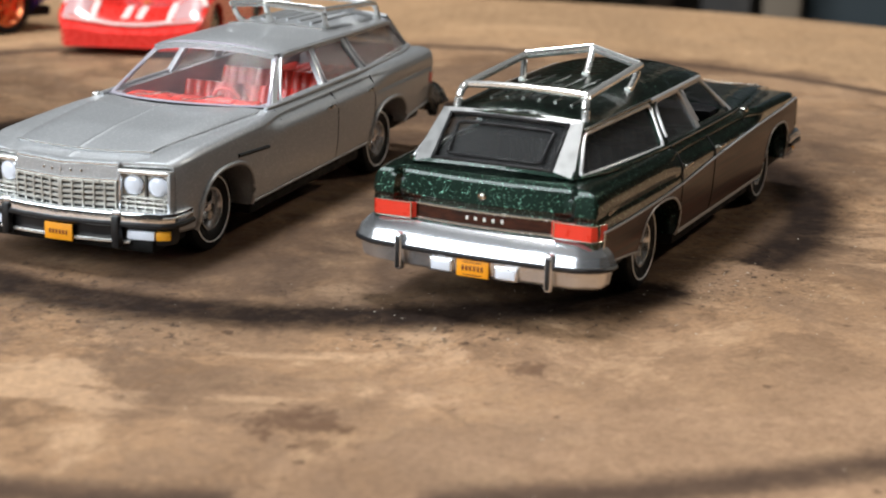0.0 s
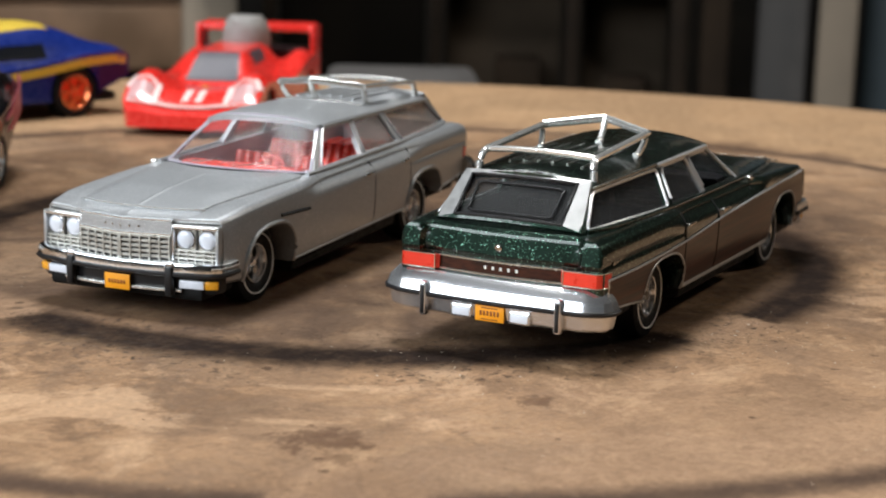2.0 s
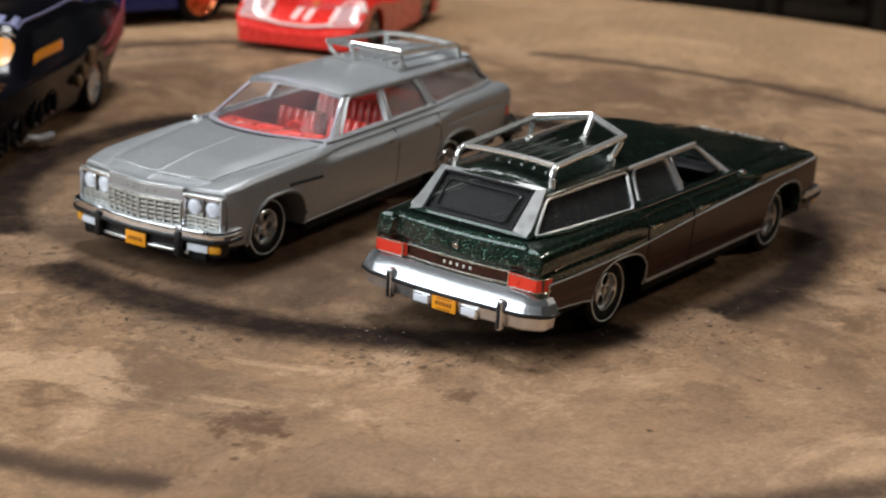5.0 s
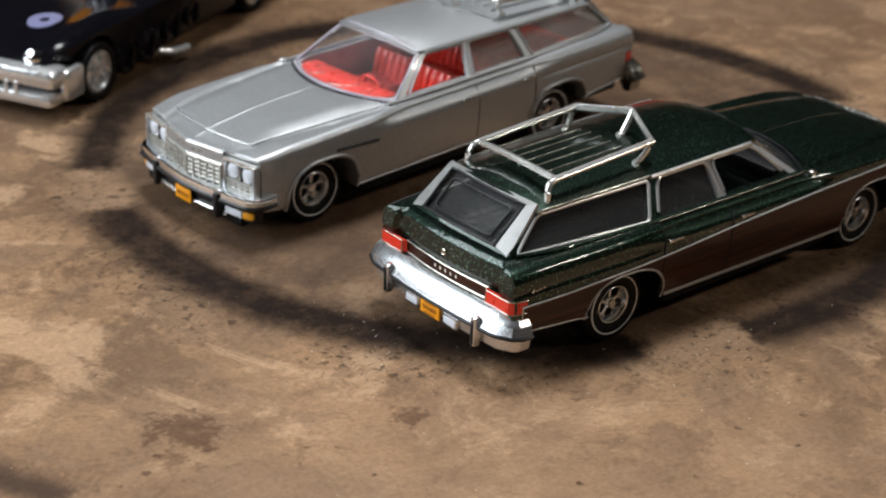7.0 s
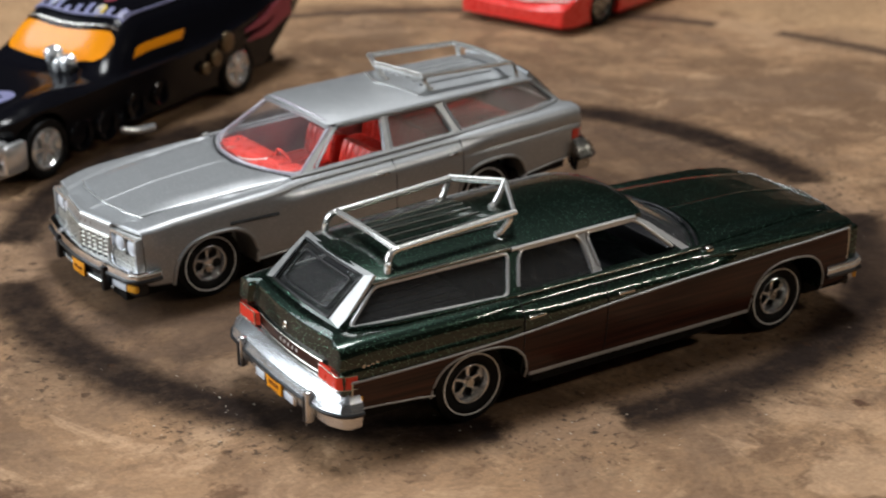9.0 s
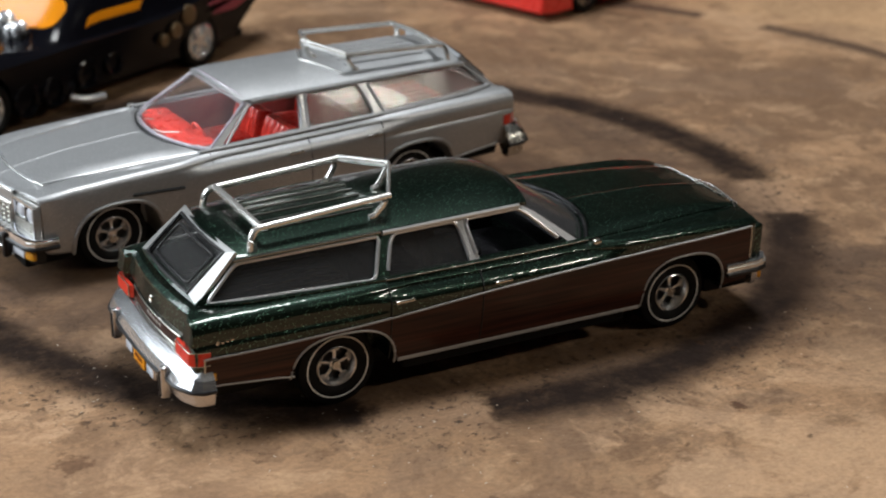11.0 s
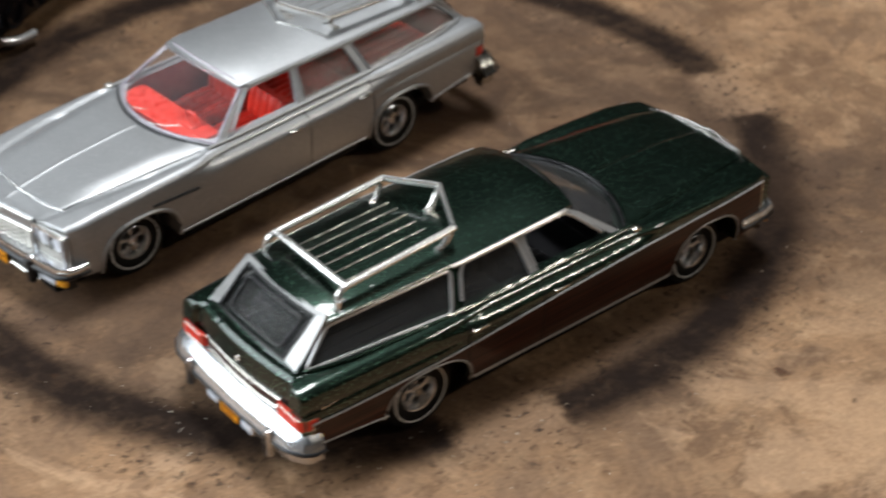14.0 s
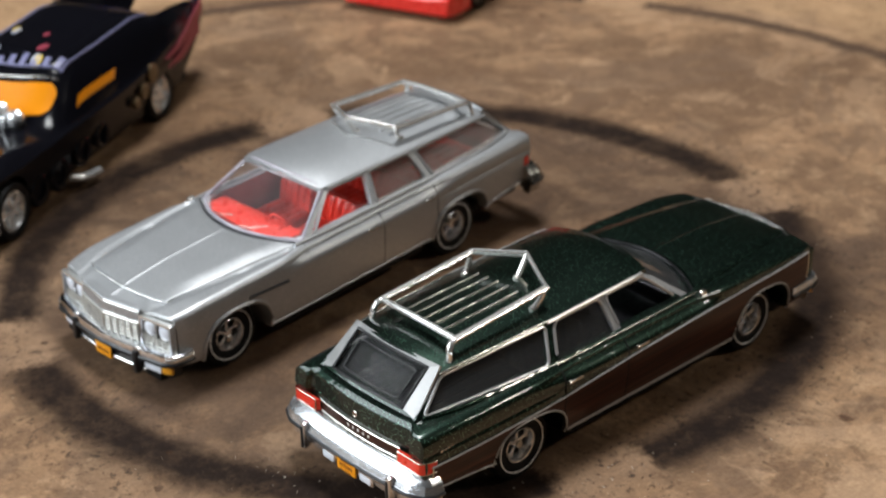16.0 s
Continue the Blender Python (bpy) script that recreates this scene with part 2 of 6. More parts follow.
def table_material():
    """Worn, mottled tan board with two broken rings of dark scorched stain, specks and scuffs; some light and shade is
    painted in.
    """
    m = mat("worn_scorched_board", (0.3, 0.2, 0.12), rough=0.62, spec=0.22)
    N = Nodes(m)
    nt = m.node_tree
    b = nt.nodes["Principled BSDF"]
    tc = nt.nodes.new("ShaderNodeTexCoord")
    P = tc.outputs["Object"]
    sp = nt.nodes.new("ShaderNodeSeparateXYZ")
    N.put(P, sp.inputs[0])
    x, y = sp.outputs[0], sp.outputs[1]
    big = N.noise(P, 15, 6, 0.60, 0.8)
    mid = N.noise(P, 75, 6, 0.62, 0.8)
    fine = N.noise(P, 420, 6, 0.65)
    grain = N.noise(P, 2200, 3, 0.6)
    blot = N.math("ADD", N.math("MULTIPLY", big, 0.70), N.math("MULTIPLY", mid, 0.30))
    col = N.mix(N.ramp(blot, 0.42, 0.57), (0.175, 0.108, 0.067), (0.43, 0.280, 0.166))
    # rubbed streaks that run round the middle of the table
    qx, qy = N.math("SUBTRACT", x, 0.012), N.math("SUBTRACT", y, 0.055)
    qr = N.math("SQRT", N.math("ADD", N.math("MULTIPLY", qx, qx), N.math("MULTIPLY", qy, qy)))

    def round_streaks(along, across, detail, rough):
        cv = nt.nodes.new("ShaderNodeCombineXYZ")
        N.put(N.math("MULTIPLY", N.math("DIVIDE", qx, qr), along), cv.inputs[0])
        N.put(N.math("MULTIPLY", N.math("DIVIDE", qy, qr), along), cv.inputs[1])
        N.put(N.math("MULTIPLY", qr, across), cv.inputs[2])
        return N.noise(cv.outputs[0], 1.0, detail, rough, 0.5)

    streak = round_streaks(6.0, 68.0, 10, 0.72)
    thin = round_streaks(26.0, 520.0, 7, 0.72)
    col = N.mix(N.math("MULTIPLY", N.ramp(streak, 0.50, 0.57), 0.68), col, (0.120, 0.070, 0.044))
    col = N.mix(N.math("MULTIPLY", N.ramp(streak, 0.46, 0.37), 0.66), col, (0.62, 0.44, 0.28))
    col = N.mix(N.math("MULTIPLY", N.ramp(thin, 0.52, 0.62), 0.42), col, (0.12, 0.070, 0.045))
    pale = N.noise(P, 130, 9, 0.74, 0.5)
    col = N.mix(N.math("MULTIPLY", N.ramp(pale, 0.52, 0.68), 0.40), col, (0.60, 0.44, 0.27))
    col = N.mix(N.math("MULTIPLY", N.ramp(fine, 0.35, 0.70, 0.75, 0.0), 0.45), col, (0.13, 0.080, 0.050))
    col = N.mix(0.25, col, N.mix(grain, (0.12, 0.08, 0.05), (0.42, 0.30, 0.18)))

    # broad grimy smears and rubbed patches
    shift = nt.nodes.new("ShaderNodeMapping")
    shift.inputs["Location"].default_value = (0.31, 0.17, 0.0)
    N.put(P, shift.inputs[0])
    worn = N.ramp(N.math("SUBTRACT", x, N.math("MULTIPLY", y, -0.4)), -0.06, 0.07, 1.0, 0.40)
    grime, rubbed = N.noise(P, 30, 10, 0.66, 0.9), N.noise(shift.outputs[0], 26, 10, 0.68, 0.9)
    col = N.mix(N.math("MULTIPLY", N.ramp(grime, 0.51, 0.57), 0.46), col, (0.185, 0.128, 0.088))
    col = N.mix(N.math("MULTIPLY", N.math("MULTIPLY", N.ramp(rubbed, 0.53, 0.60), 0.55), worn), col, (0.62, 0.445, 0.29))

    # a paler patch towards the rim, with painted brightness the lamps don't give
    ex, ey = N.math("SUBTRACT", x, -0.092), N.math("SUBTRACT", y, -0.074)
    d = N.math("SQRT", N.math("ADD", N.math("MULTIPLY", ex, ex), N.math("MULTIPLY", ey, ey)))
    d = N.math("ADD", d, N.math("MULTIPLY", N.math("SUBTRACT", mid, 0.5), 0.09))
    col = N.mix(N.math("MULTIPLY", N.ramp(d, 0.020, 0.105, 1.0, 0.0), N.ramp(fine, 0.25, 0.7, 0.80, 0.40)), col, (0.52, 0.36, 0.235))

    def ring(cx, cy, r_in, r_mid, r_out, turn, half, strength, gap_soft=0.03):
        dx, dy = N.math("SUBTRACT", x, cx), N.math("SUBTRACT", y, cy)
        r = N.math("SQRT", N.math("ADD", N.math("MULTIPLY", dx, dx), N.math("MULTIPLY", dy, dy)))
        wob = N.math("ADD", r, N.math("MULTIPLY", N.math("SUBTRACT", N.noise(P, 110, 12, 0.80), 0.5), 0.0062))
        band = N.math("MULTIPLY", N.ramp(wob, r_in - 0.0022, r_in + 0.0026), N.ramp(wob, r_mid, r_out, 1.0, 0.0))
        # four gaps, a quarter turn apart
        ang = N.math("ARCTAN2", dy, dx)
        q = N.math("PINGPONG", N.math("SUBTRACT", ang, turn), math.pi / 4)
        q = N.math("ADD", q, N.math("MULTIPLY", N.math("SUBTRACT", N.noise(P, 150, 8, 0.75), 0.5), gap_soft * 3.0))
        open_ = N.ramp(q, half, half + gap_soft)
        patchy = N.ramp(N.noise(P, 170, 10, 0.78), 0.34, 0.56, 0.84, 1.0)
        gap = N.math("MULTIPLY", band, N.math("SUBTRACT", 1.0, open_))
        return N.math("MULTIPLY", N.math("MULTIPLY", band, open_), N.math("MULTIPLY", patchy, strength)), gap

    inner, gap = ring(0.0066, 0.0456, 0.0640, 0.0700, 0.0768, radians(160.3 - 180), radians(4.6), 1.0, 0.06)
    outer, _ = ring(0.0185, 0.0522, 0.1297, 0.1330, 0.1372, radians(208.3 - 180), radians(2.9), 0.95, 0.014)
    # darker ground inside the inner ring: scuffs, plus shade round the cars painted in
    dx, dy = N.math("SUBTRACT", x, 0.0051), N.math("SUBTRACT", y, 0.0450)
    rr = N.math("SQRT", N.math("ADD", N.math("MULTIPLY", dx, dx), N.math("MULTIPLY", dy, dy)))
    scuff_shade = N.math("MULTIPLY", N.ramp(rr, 0.060, 0.072, 1.0, 0.0), N.ramp(mid, 0.30, 0.62, 0.92, 0.48))
    turn = N.math("ARCTAN2", dy, dx)
    clean = N.math("MULTIPLY", N.ramp(turn, radians(-125), radians(-108)), N.ramp(turn, radians(-62), radians(-42), 1.0, 0.0))
    scuff_shade = N.math("MULTIPLY", scuff_shade, N.math("SUBTRACT", 1.0, N.math("MULTIPLY", clean, 0.62)))
    col = N.mix(scuff_shade, col, (0.094, 0.063, 0.044))
    col = N.mix(N.math("MULTIPLY", gap, N.ramp(pale, 0.40, 0.60, 0.35, 0.85)), col, (0.36, 0.25, 0.165))
    col = N.mix(inner, col, (0.023, 0.0168, 0.0145))
    # the scorch is broadest on one side of the inner ring, the green car's shadow painted into it
    broad = N.math("MULTIPLY", N.ramp(turn, radians(-80), radians(-55)), N.ramp(turn, radians(-25), radians(-5), 1.0, 0.0))
    edge = N.math("ADD", rr, N.math("MULTIPLY", N.math("SUBTRACT", mid, 0.5), 0.008))
    broad = N.math("MULTIPLY", broad, N.math("MULTIPLY", N.ramp(edge, 0.057, 0.063), N.ramp(edge, 0.068, 0.074, 1.0, 0.0)))
    col = N.mix(N.math("MULTIPLY", broad, 0.28), col, (0.026, 0.0185, 0.0155))
    col = N.mix(outer, col, (0.075, 0.049, 0.035))
    # the paler, cleaner rim outside the outer ring
    ox, oy = N.math("SUBTRACT", x, 0.0185), N.math("SUBTRACT", y, 0.0522)
    far = N.math("SQRT", N.math("ADD", N.math("MULTIPLY", ox, ox), N.math("MULTIPLY", oy, oy)))
    far = N.math("ADD", far, N.math("MULTIPLY", N.math("SUBTRACT", mid, 0.5), 0.03))
    col = N.mix(N.math("MULTIPLY", N.ramp(far, 0.134, 0.148), N.ramp(fine, 0.30, 0.70, 0.60, 0.30)), col, (0.60, 0.42, 0.245))
    # soft dark patches outwards from the inner ring
    for px, py, size, amount in ((0.064, -0.009, 0.020, 0.50), (0.047, -0.024, 0.014, 0.30), (0.076, -0.006, 0.018, 0.35)):
        ex, ey = N.math("SUBTRACT", x, px), N.math("SUBTRACT", y, py)
        d = N.math("SQRT", N.math("ADD", N.math("MULTIPLY", ex, ex), N.math("MULTIPLY", ey, ey)))
        d = N.math("ADD", d, N.math("MULTIPLY", N.math("SUBTRACT", mid, 0.5), 0.03))
        col = N.mix(N.math("MULTIPLY", N.ramp(d, size * 0.25, size, 1.0, 0.0), amount), col, (0.085, 0.058, 0.042))
    # small dark burns and rust-brown dabs
    v = nt.nodes.new("ShaderNodeTexVoronoi")
    v.inputs["Scale"].default_value = 330
    warp = nt.nodes.new("ShaderNodeTexNoise")
    warp.inputs["Scale"].default_value, warp.inputs["Detail"].default_value = 500, 3
    N.put(P, warp.inputs["Vector"])
    wv = nt.nodes.new("ShaderNodeVectorMath")
    wv.operation = "MULTIPLY_ADD"
    wv.inputs[1].default_value = (0.0016, 0.0016, 0.0)
    N.put(warp.outputs["Color"], wv.inputs[0])
    N.put(P, wv.inputs[2])
    N.put(wv.outputs[0], v.inputs["Vector"])
    sc = nt.nodes.new("ShaderNodeSeparateColor")
    N.put(v.outputs["Color"], sc.inputs[0])
    rad = N.ramp(sc.outputs[0], 0.70, 1.0, 0.01, 0.21, False)
    speck = N.math("MULTIPLY", N.ramp(N.math("SUBTRACT", v.outputs["Distance"], rad), -0.05, 0.03, 1.0, 0.0), N.ramp(sc.outputs[0], 0.70, 0.72))
    speck = N.math("MULTIPLY", speck, N.ramp(N.noise(P, 48, 4, 0.6), 0.42, 0.58, 0.12, 1.0))
    col = N.mix(N.math("MULTIPLY", speck, 0.75), col, (0.050, 0.028, 0.017))
    v2 = nt.nodes.new("ShaderNodeTexVoronoi")
    v2.inputs["Scale"].default_value = 520
    N.put(P, v2.inputs["Vector"])
    sc2 = nt.nodes.new("ShaderNodeSeparateColor")
    N.put(v2.outputs["Color"], sc2.inputs[0])
    near_ring = N.math("MULTIPLY", N.ramp(rr, 0.052, 0.066), N.ramp(rr, 0.078, 0.094, 1.0, 0.0))
    dust = N.math("MULTIPLY", N.ramp(v2.outputs["Distance"], 0.03, 0.10, 1.0, 0.0), N.ramp(N.math("ADD", sc2.outputs[1], N.math("MULTIPLY", near_ring, 0.06)), 0.92, 0.94))
    col = N.mix(N.math("MULTIPLY", dust, 0.75), col, (0.66, 0.58, 0.47))
    # black dust swept along the inner ring
    soot = N.math("MULTIPLY", N.ramp(N.noise(P, 700, 5, 0.75, 0.4), 0.53, 0.63), N.math("MULTIPLY", N.ramp(rr, 0.048, 0.066), N.ramp(rr, 0.073, 0.086, 1.0, 0.0)))
    soot = N.math("MULTIPLY", soot, N.ramp(N.noise(P, 45, 3), 0.38, 0.54))
    col = N.mix(N.math("MULTIPLY", soot, 0.85), col, (0.018, 0.013, 0.011))
    # old brown dabs
    for px, py, size, amount in ((-0.0835, 0.0012, 0.0052, 0.60), (-0.0875, -0.0045, 0.0030, 0.45), (-0.0597, -0.0124, 0.0028, 0.60), (0.0201, -0.0347, 0.0014, 0.80)):
        ex, ey = N.math("SUBTRACT", x, px), N.math("SUBTRACT", y, py)
        d = N.math("SQRT", N.math("ADD", N.math("MULTIPLY", ex, ex), N.math("MULTIPLY", ey, ey)))
        d = N.math("ADD", d, N.math("MULTIPLY", N.math("SUBTRACT", N.noise(P, 260, 7, 0.7), 0.5), size * 4.5))
        col = N.mix(N.math("MULTIPLY", N.ramp(d, size * 0.5, size, 1.0, 0.0), amount), col, (0.075, 0.036, 0.020))
    col = N.mix(1.0, col, (0.89, 0.80, 0.735), "MULTIPLY")
    col = N.mix(1.0, col, N.mix(N.ramp(N.noise(P, 1300, 4, 0.7), 0.3, 0.7), (0.86, 0.855, 0.85), (1.12, 1.12, 1.125)), "MULTIPLY")
    N.put(col, b.inputs["Base Color"])
    N.put(N.ramp(inner, 0.0, 1.0, 0.22, 0.05), b.inputs["Specular IOR Level"])
    N.put(N.ramp(fine, 0.3, 0.7, 0.50, 0.75), b.inputs["Roughness"])
    bp = nt.nodes.new("ShaderNodeBump")
    bp.inputs["Strength"].default_value, bp.inputs["Distance"].default_value = 0.5, 0.0006
    h = N.math("ADD", N.math("MULTIPLY", mid, 0.8), N.math("ADD", N.math("MULTIPLY", fine, 0.5), N.math("MULTIPLY", speck, -0.5)))
    N.put(h, bp.inputs["Height"])
    N.put(bp.outputs[0], b.inputs["Normal"])
    return m


TABLE = table_material()


# ---- mesh tools, in millimetres ----
# how far a body dips along its length, and how its hood and nose differ from the common casting
STANCE = {"rake": 0.0, "lift": 0.0, "hood_front": 36.9, "nose": 0.0}


def part(name, bm, material, parent, label="", category="", crease=0.6):
    """Links a bmesh as one mesh object under a thing, a part, or nothing."""
    for v in bm.verts:
        v.co.z += STANCE["rake"] * v.co.x
    bmesh.ops.scale(bm, vec=(MM, MM, MM), verts=bm.verts)
    bmesh.ops.recalc_face_normals(bm, faces=bm.faces)
    for f in bm.faces:
        f.smooth = True
    for e in bm.edges:
        if len(e.link_faces) != 2 or e.calc_face_angle(0) > crease:
            e.smooth = False
    me = bpy.data.meshes.new(name)
    bm.to_mesh(me)
    bm.free()
    me.materials.append(material)
    ob = new(name, me)
    ob.parent = parent
    if label or category:
        tagged(ob, label, category)
    return ob


def thing(name, label, category, group="", kind="", m=None):
    ob = new(name)
    ob.empty_display_size = 0.01
    tagged(ob, label, category, group, kind)
    if m is not None:
        ob.matrix_world = m
    return ob


def box(bm, c, s, bevel=0.0, rot=None, seg=2):
    """A box of size s round c, its edges rounded by bevel, turned by the matrix rot."""
    made = bmesh.ops.create_cube(bm, size=1)["verts"]
    bmesh.ops.scale(bm, vec=s, verts=made)
    if bevel:
        edges = {e for v in made for e in v.link_edges}
        made = bmesh.ops.bevel(bm, geom=list(edges), offset=bevel, segments=seg, affect="EDGES", profile=0.5)["verts"]
    if rot is not None:
        bmesh.ops.transform(bm, matrix=rot.to_4x4(), verts=made)
    bmesh.ops.translate(bm, vec=c, verts=made)
    return made


def lathe(bm, profile, c=(0, 0, 0), seg=40, closed=False):
    """Turns a profile of (radius, y) about the y axis."""
    rings = []
    for k in range(seg):
        a = 2 * math.pi * k / seg
        rings.append([bm.verts.new((c[0] + r * math.cos(a), c[1] + yy, c[2] + r * math.sin(a))) for r, yy in profile])
    n = len(profile)
    for k in range(seg):
        A, B = rings[k], rings[(k + 1) % seg]
        for i in range(n if closed else n - 1):
            bm.faces.new((A[i], A[(i + 1) % n], B[(i + 1) % n], B[i]))
    if not closed:
        for i in (0, n - 1):
            if profile[i][0] > 1e-4:
                bm.faces.new([r[i] for r in rings])


def tube(bm, pts, r, closed=False, seg=8, flat=1.0, up=(0, 0, 1)):
    """A round bar along a polyline; flat squeezes it across the up direction."""
    pts = [Vector(p) for p in pts]
    n = len(pts)
    rings = []
    for i, p in enumerate(pts):
        a = pts[(i - 1) % n] if closed or i > 0 else pts[i]
        b = pts[(i + 1) % n] if closed or i < n - 1 else pts[i]
        d = (b - a).normalized()
        u = Vector(up)
        if abs(d.dot(u)) > 0.97:
            u = Vector((1, 0, 0))
        s = d.cross(u).normalized()
        w = s.cross(d).normalized()
        da = (p - a).normalized() if (p - a).length > 1e-6 else d
        k = 1.0 / max(0.55, d.dot(da)) if (closed or 0 < i < n - 1) else 1.0
        rings.append([bm.verts.new(p + (s * math.cos(t) * k + w * math.sin(t) * flat) * r) for t in (2 * math.pi * j / seg + math.pi / seg for j in range(seg))])
    for i in range(n if closed else n - 1):
        A, B = rings[i], rings[(i + 1) % n]
        for j in range(seg):
            bm.faces.new((A[j], A[(j + 1) % seg], B[(j + 1) % seg], B[j]))
    if not closed:
        bm.faces.new(rings[0])
        bm.faces.new(rings[-1][::-1])


def sheet(bm, grid, thick, inward=None):
    """A slab over a grid of points, thick along its normals (or towards inward)."""
    R, C = len(grid), len(grid[0])
    g = [[Vector(p) for p in row] for row in grid]

    def normal(i, j):
        a, b = g[min(i + 1, R - 1)][j] - g[max(i - 1, 0)][j], g[i][min(j + 1, C - 1)] - g[i][max(j - 1, 0)]
        return a.cross(b).normalized()

    top = [[bm.verts.new(g[i][j]) for j in range(C)] for i in range(R)]
    low = [[bm.verts.new(g[i][j] + (Vector(inward).normalized() if inward else -normal(i, j)) * thick) for j in range(C)] for i in range(R)]
    for i in range(R - 1):
        for j in range(C - 1):
            bm.faces.new((top[i][j], top[i + 1][j], top[i + 1][j + 1], top[i][j + 1]))
            bm.faces.new((low[i][j], low[i][j + 1], low[i + 1][j + 1], low[i + 1][j]))
    rim = [(i, 0) for i in range(R)] + [(R - 1, j) for j in range(1, C)] + [(i, C - 1) for i in range(R - 2, -1, -1)] + [(0, j) for j in range(C - 2, 0, -1)]
    for k, (i, j) in enumerate(rim):
        i2, j2 = rim[(k + 1) % len(rim)]
        bm.faces.new((top[i][j], low[i][j], low[i2][j2], top[i2][j2]))


def quad(a, b, c, d, n=1, m=1):
    """Grid points between four corners: a-b along the first side, d-c along the other."""
    a, b, c, d = map(Vector, (a, b, c, d))
    return [[a.lerp(b, i / n).lerp(d.lerp(c, i / n), j / m) for j in range(m + 1)] for i in range(n + 1)]


def eased(pts, r, n=5):
    """A polyline with its corners rounded by about r."""
    pts = [Vector(p) for p in pts]
    out = [pts[0]]
    for a, b, c in zip(pts, pts[1:], pts[2:]):
        u, v = b + (a - b).normalized() * min(r, (a - b).length * 0.45), b + (c - b).normalized() * min(r, (c - b).length * 0.45)
        out += [u.lerp(b, k / n).lerp(b.lerp(v, k / n), k / n) for k in range(n + 1)]
    return out + [pts[-1]]


def ribbon(bm, path, z0, z1, thick, inward):
    """A strip between the heights z0 and z1 along a path in plan, proud of it by thick."""
    sheet(bm, [[(px, py, z0), (px, py, z1)] for px, py in path], thick, inward)


def sweep(bm, path, profile):
    """A closed profile of (outwards, height) carried along a plan path; outwards is to the left of its way."""
    n = len(path)
    rings = []
    for i, p in enumerate(path):
        a, b = path[max(i - 1, 0)], path[min(i + 1, n - 1)]
        d = Vector((b[0] - a[0], b[1] - a[1])).normalized()
        o = Vector((-d.y, d.x))
        rings.append([bm.verts.new((p[0] + o.x * w, p[1] + o.y * w, z)) for w, z in profile])
    m = len(profile)
    for i in range(n - 1):
        for j in range(m):
            bm.faces.new((rings[i][j], rings[i][(j + 1) % m], rings[i + 1][(j + 1) % m], rings[i + 1][j]))
    bm.faces.new(rings[0])
    bm.faces.new(rings[-1][::-1])


def carve(bm, cutters):
    """The bmesh less the closed bmeshes given."""
    tmp = []
    for k, b in enumerate([bm, *cutters]):
        bmesh.ops.recalc_face_normals(b, faces=b.faces)
        me = bpy.data.meshes.new("tmp")
        b.to_mesh(me)
        b.free()
        tmp.append(new("tmp", me))
    for c in tmp[1:]:
        md = tmp[0].modifiers.new("cut", "BOOLEAN")
        md.operation, md.solver, md.object = "DIFFERENCE", "EXACT", c
    bpy.context.view_layer.update()
    got = bpy.data.meshes.new_from_object(tmp[0].evaluated_get(bpy.context.evaluated_depsgraph_get()))
    out = bmesh.new()
    out.from_mesh(got)
    bpy.data.meshes.remove(got)
    for ob in tmp:
        me = ob.data
        bpy.data.objects.remove(ob)
        bpy.data.meshes.remove(me)
    return out


def interp(x, xs, ys):
    return float(np.interp(x, xs, ys))


def smooth(a, b, v):
    t = min(max((v - a) / (b - a), 0), 1)
    return t * t * (3 - 2 * t)


def rounded(cx, cz, r, y0, y1, sx=1.0, sz=1.0, seg=36):
    """A cutter for a wheel arch: an upright disc between y0 and y1."""
    b = bmesh.new()
    lathe(b, [(r, y0), (r, y1)], (0, 0, 0), seg)
    bmesh.ops.scale(b, vec=(sx, 1, sz), verts=b.verts)
    bmesh.ops.translate(b, vec=(cx, 0, cz), verts=b.verts)
    return b


def block(x0, x1, y0, y1, z0, z1):
    b = bmesh.new()
    box(b, ((x0 + x1) / 2, (y0 + y1) / 2, (z0 + z1) / 2), (x1 - x0, y1 - y0, z1 - z0))
    return b


# ---- the round table ----
TABLE_C, TABLE_R = (10.0, 65.0), 248.0
bm = bmesh.new()
prof = [(0.02, 0.0), (120, 0.0), (TABLE_R - 5, 0.0), (TABLE_R - 2.5, -0.4), (TABLE_R - 0.8, -1.5), (TABLE_R, -4), (TABLE_R, -20), (TABLE_R - 2, -24), (0.02, -24)]
lathe(bm, prof, (0, 0, 0), 128)
bmesh.ops.transform(bm, matrix=Matrix.Rotation(radians(90), 4, "X"), verts=bm.verts)
bmesh.ops.translate(bm, vec=(TABLE_C[0], TABLE_C[1], 0), verts=bm.verts)
table = thing("round_table", "round wooden table with a worn scorched mottled top", "table")
part("tabletop", bm, TABLE, table)
WOOD_LEG = mat("dark_stained_wood", (0.09, 0.05, 0.03), rough=0.55, vary=0.25, vscale=60)
bm = bmesh.new()
lathe(bm, [(60, -24), (42, -40), (36, -120), (48, -260), (60, -420), (150, -440), (160, -460)], (0, 0, 0), 32)
bmesh.ops.transform(bm, matrix=Matrix.Rotation(radians(90), 4, "X"), verts=bm.verts)
bmesh.ops.translate(bm, vec=(TABLE_C[0], TABLE_C[1], 0), verts=bm.verts)
part("pedestal", bm, WOOD_LEG, table)


# ---- the two station wagons: one casting in two liveries ----
AXLES, HUB_Z, HUB_Y = (25.4, -25.7), 5.32, 11.75


def shoulder(x):
    return interp(x, [-47, -43, -30, 8, 14, 24, 33, 38, 41], [15.2, 15.75, 16.0, 16.0, 15.8, 15.6, 15.3, 14.85, 14.5])


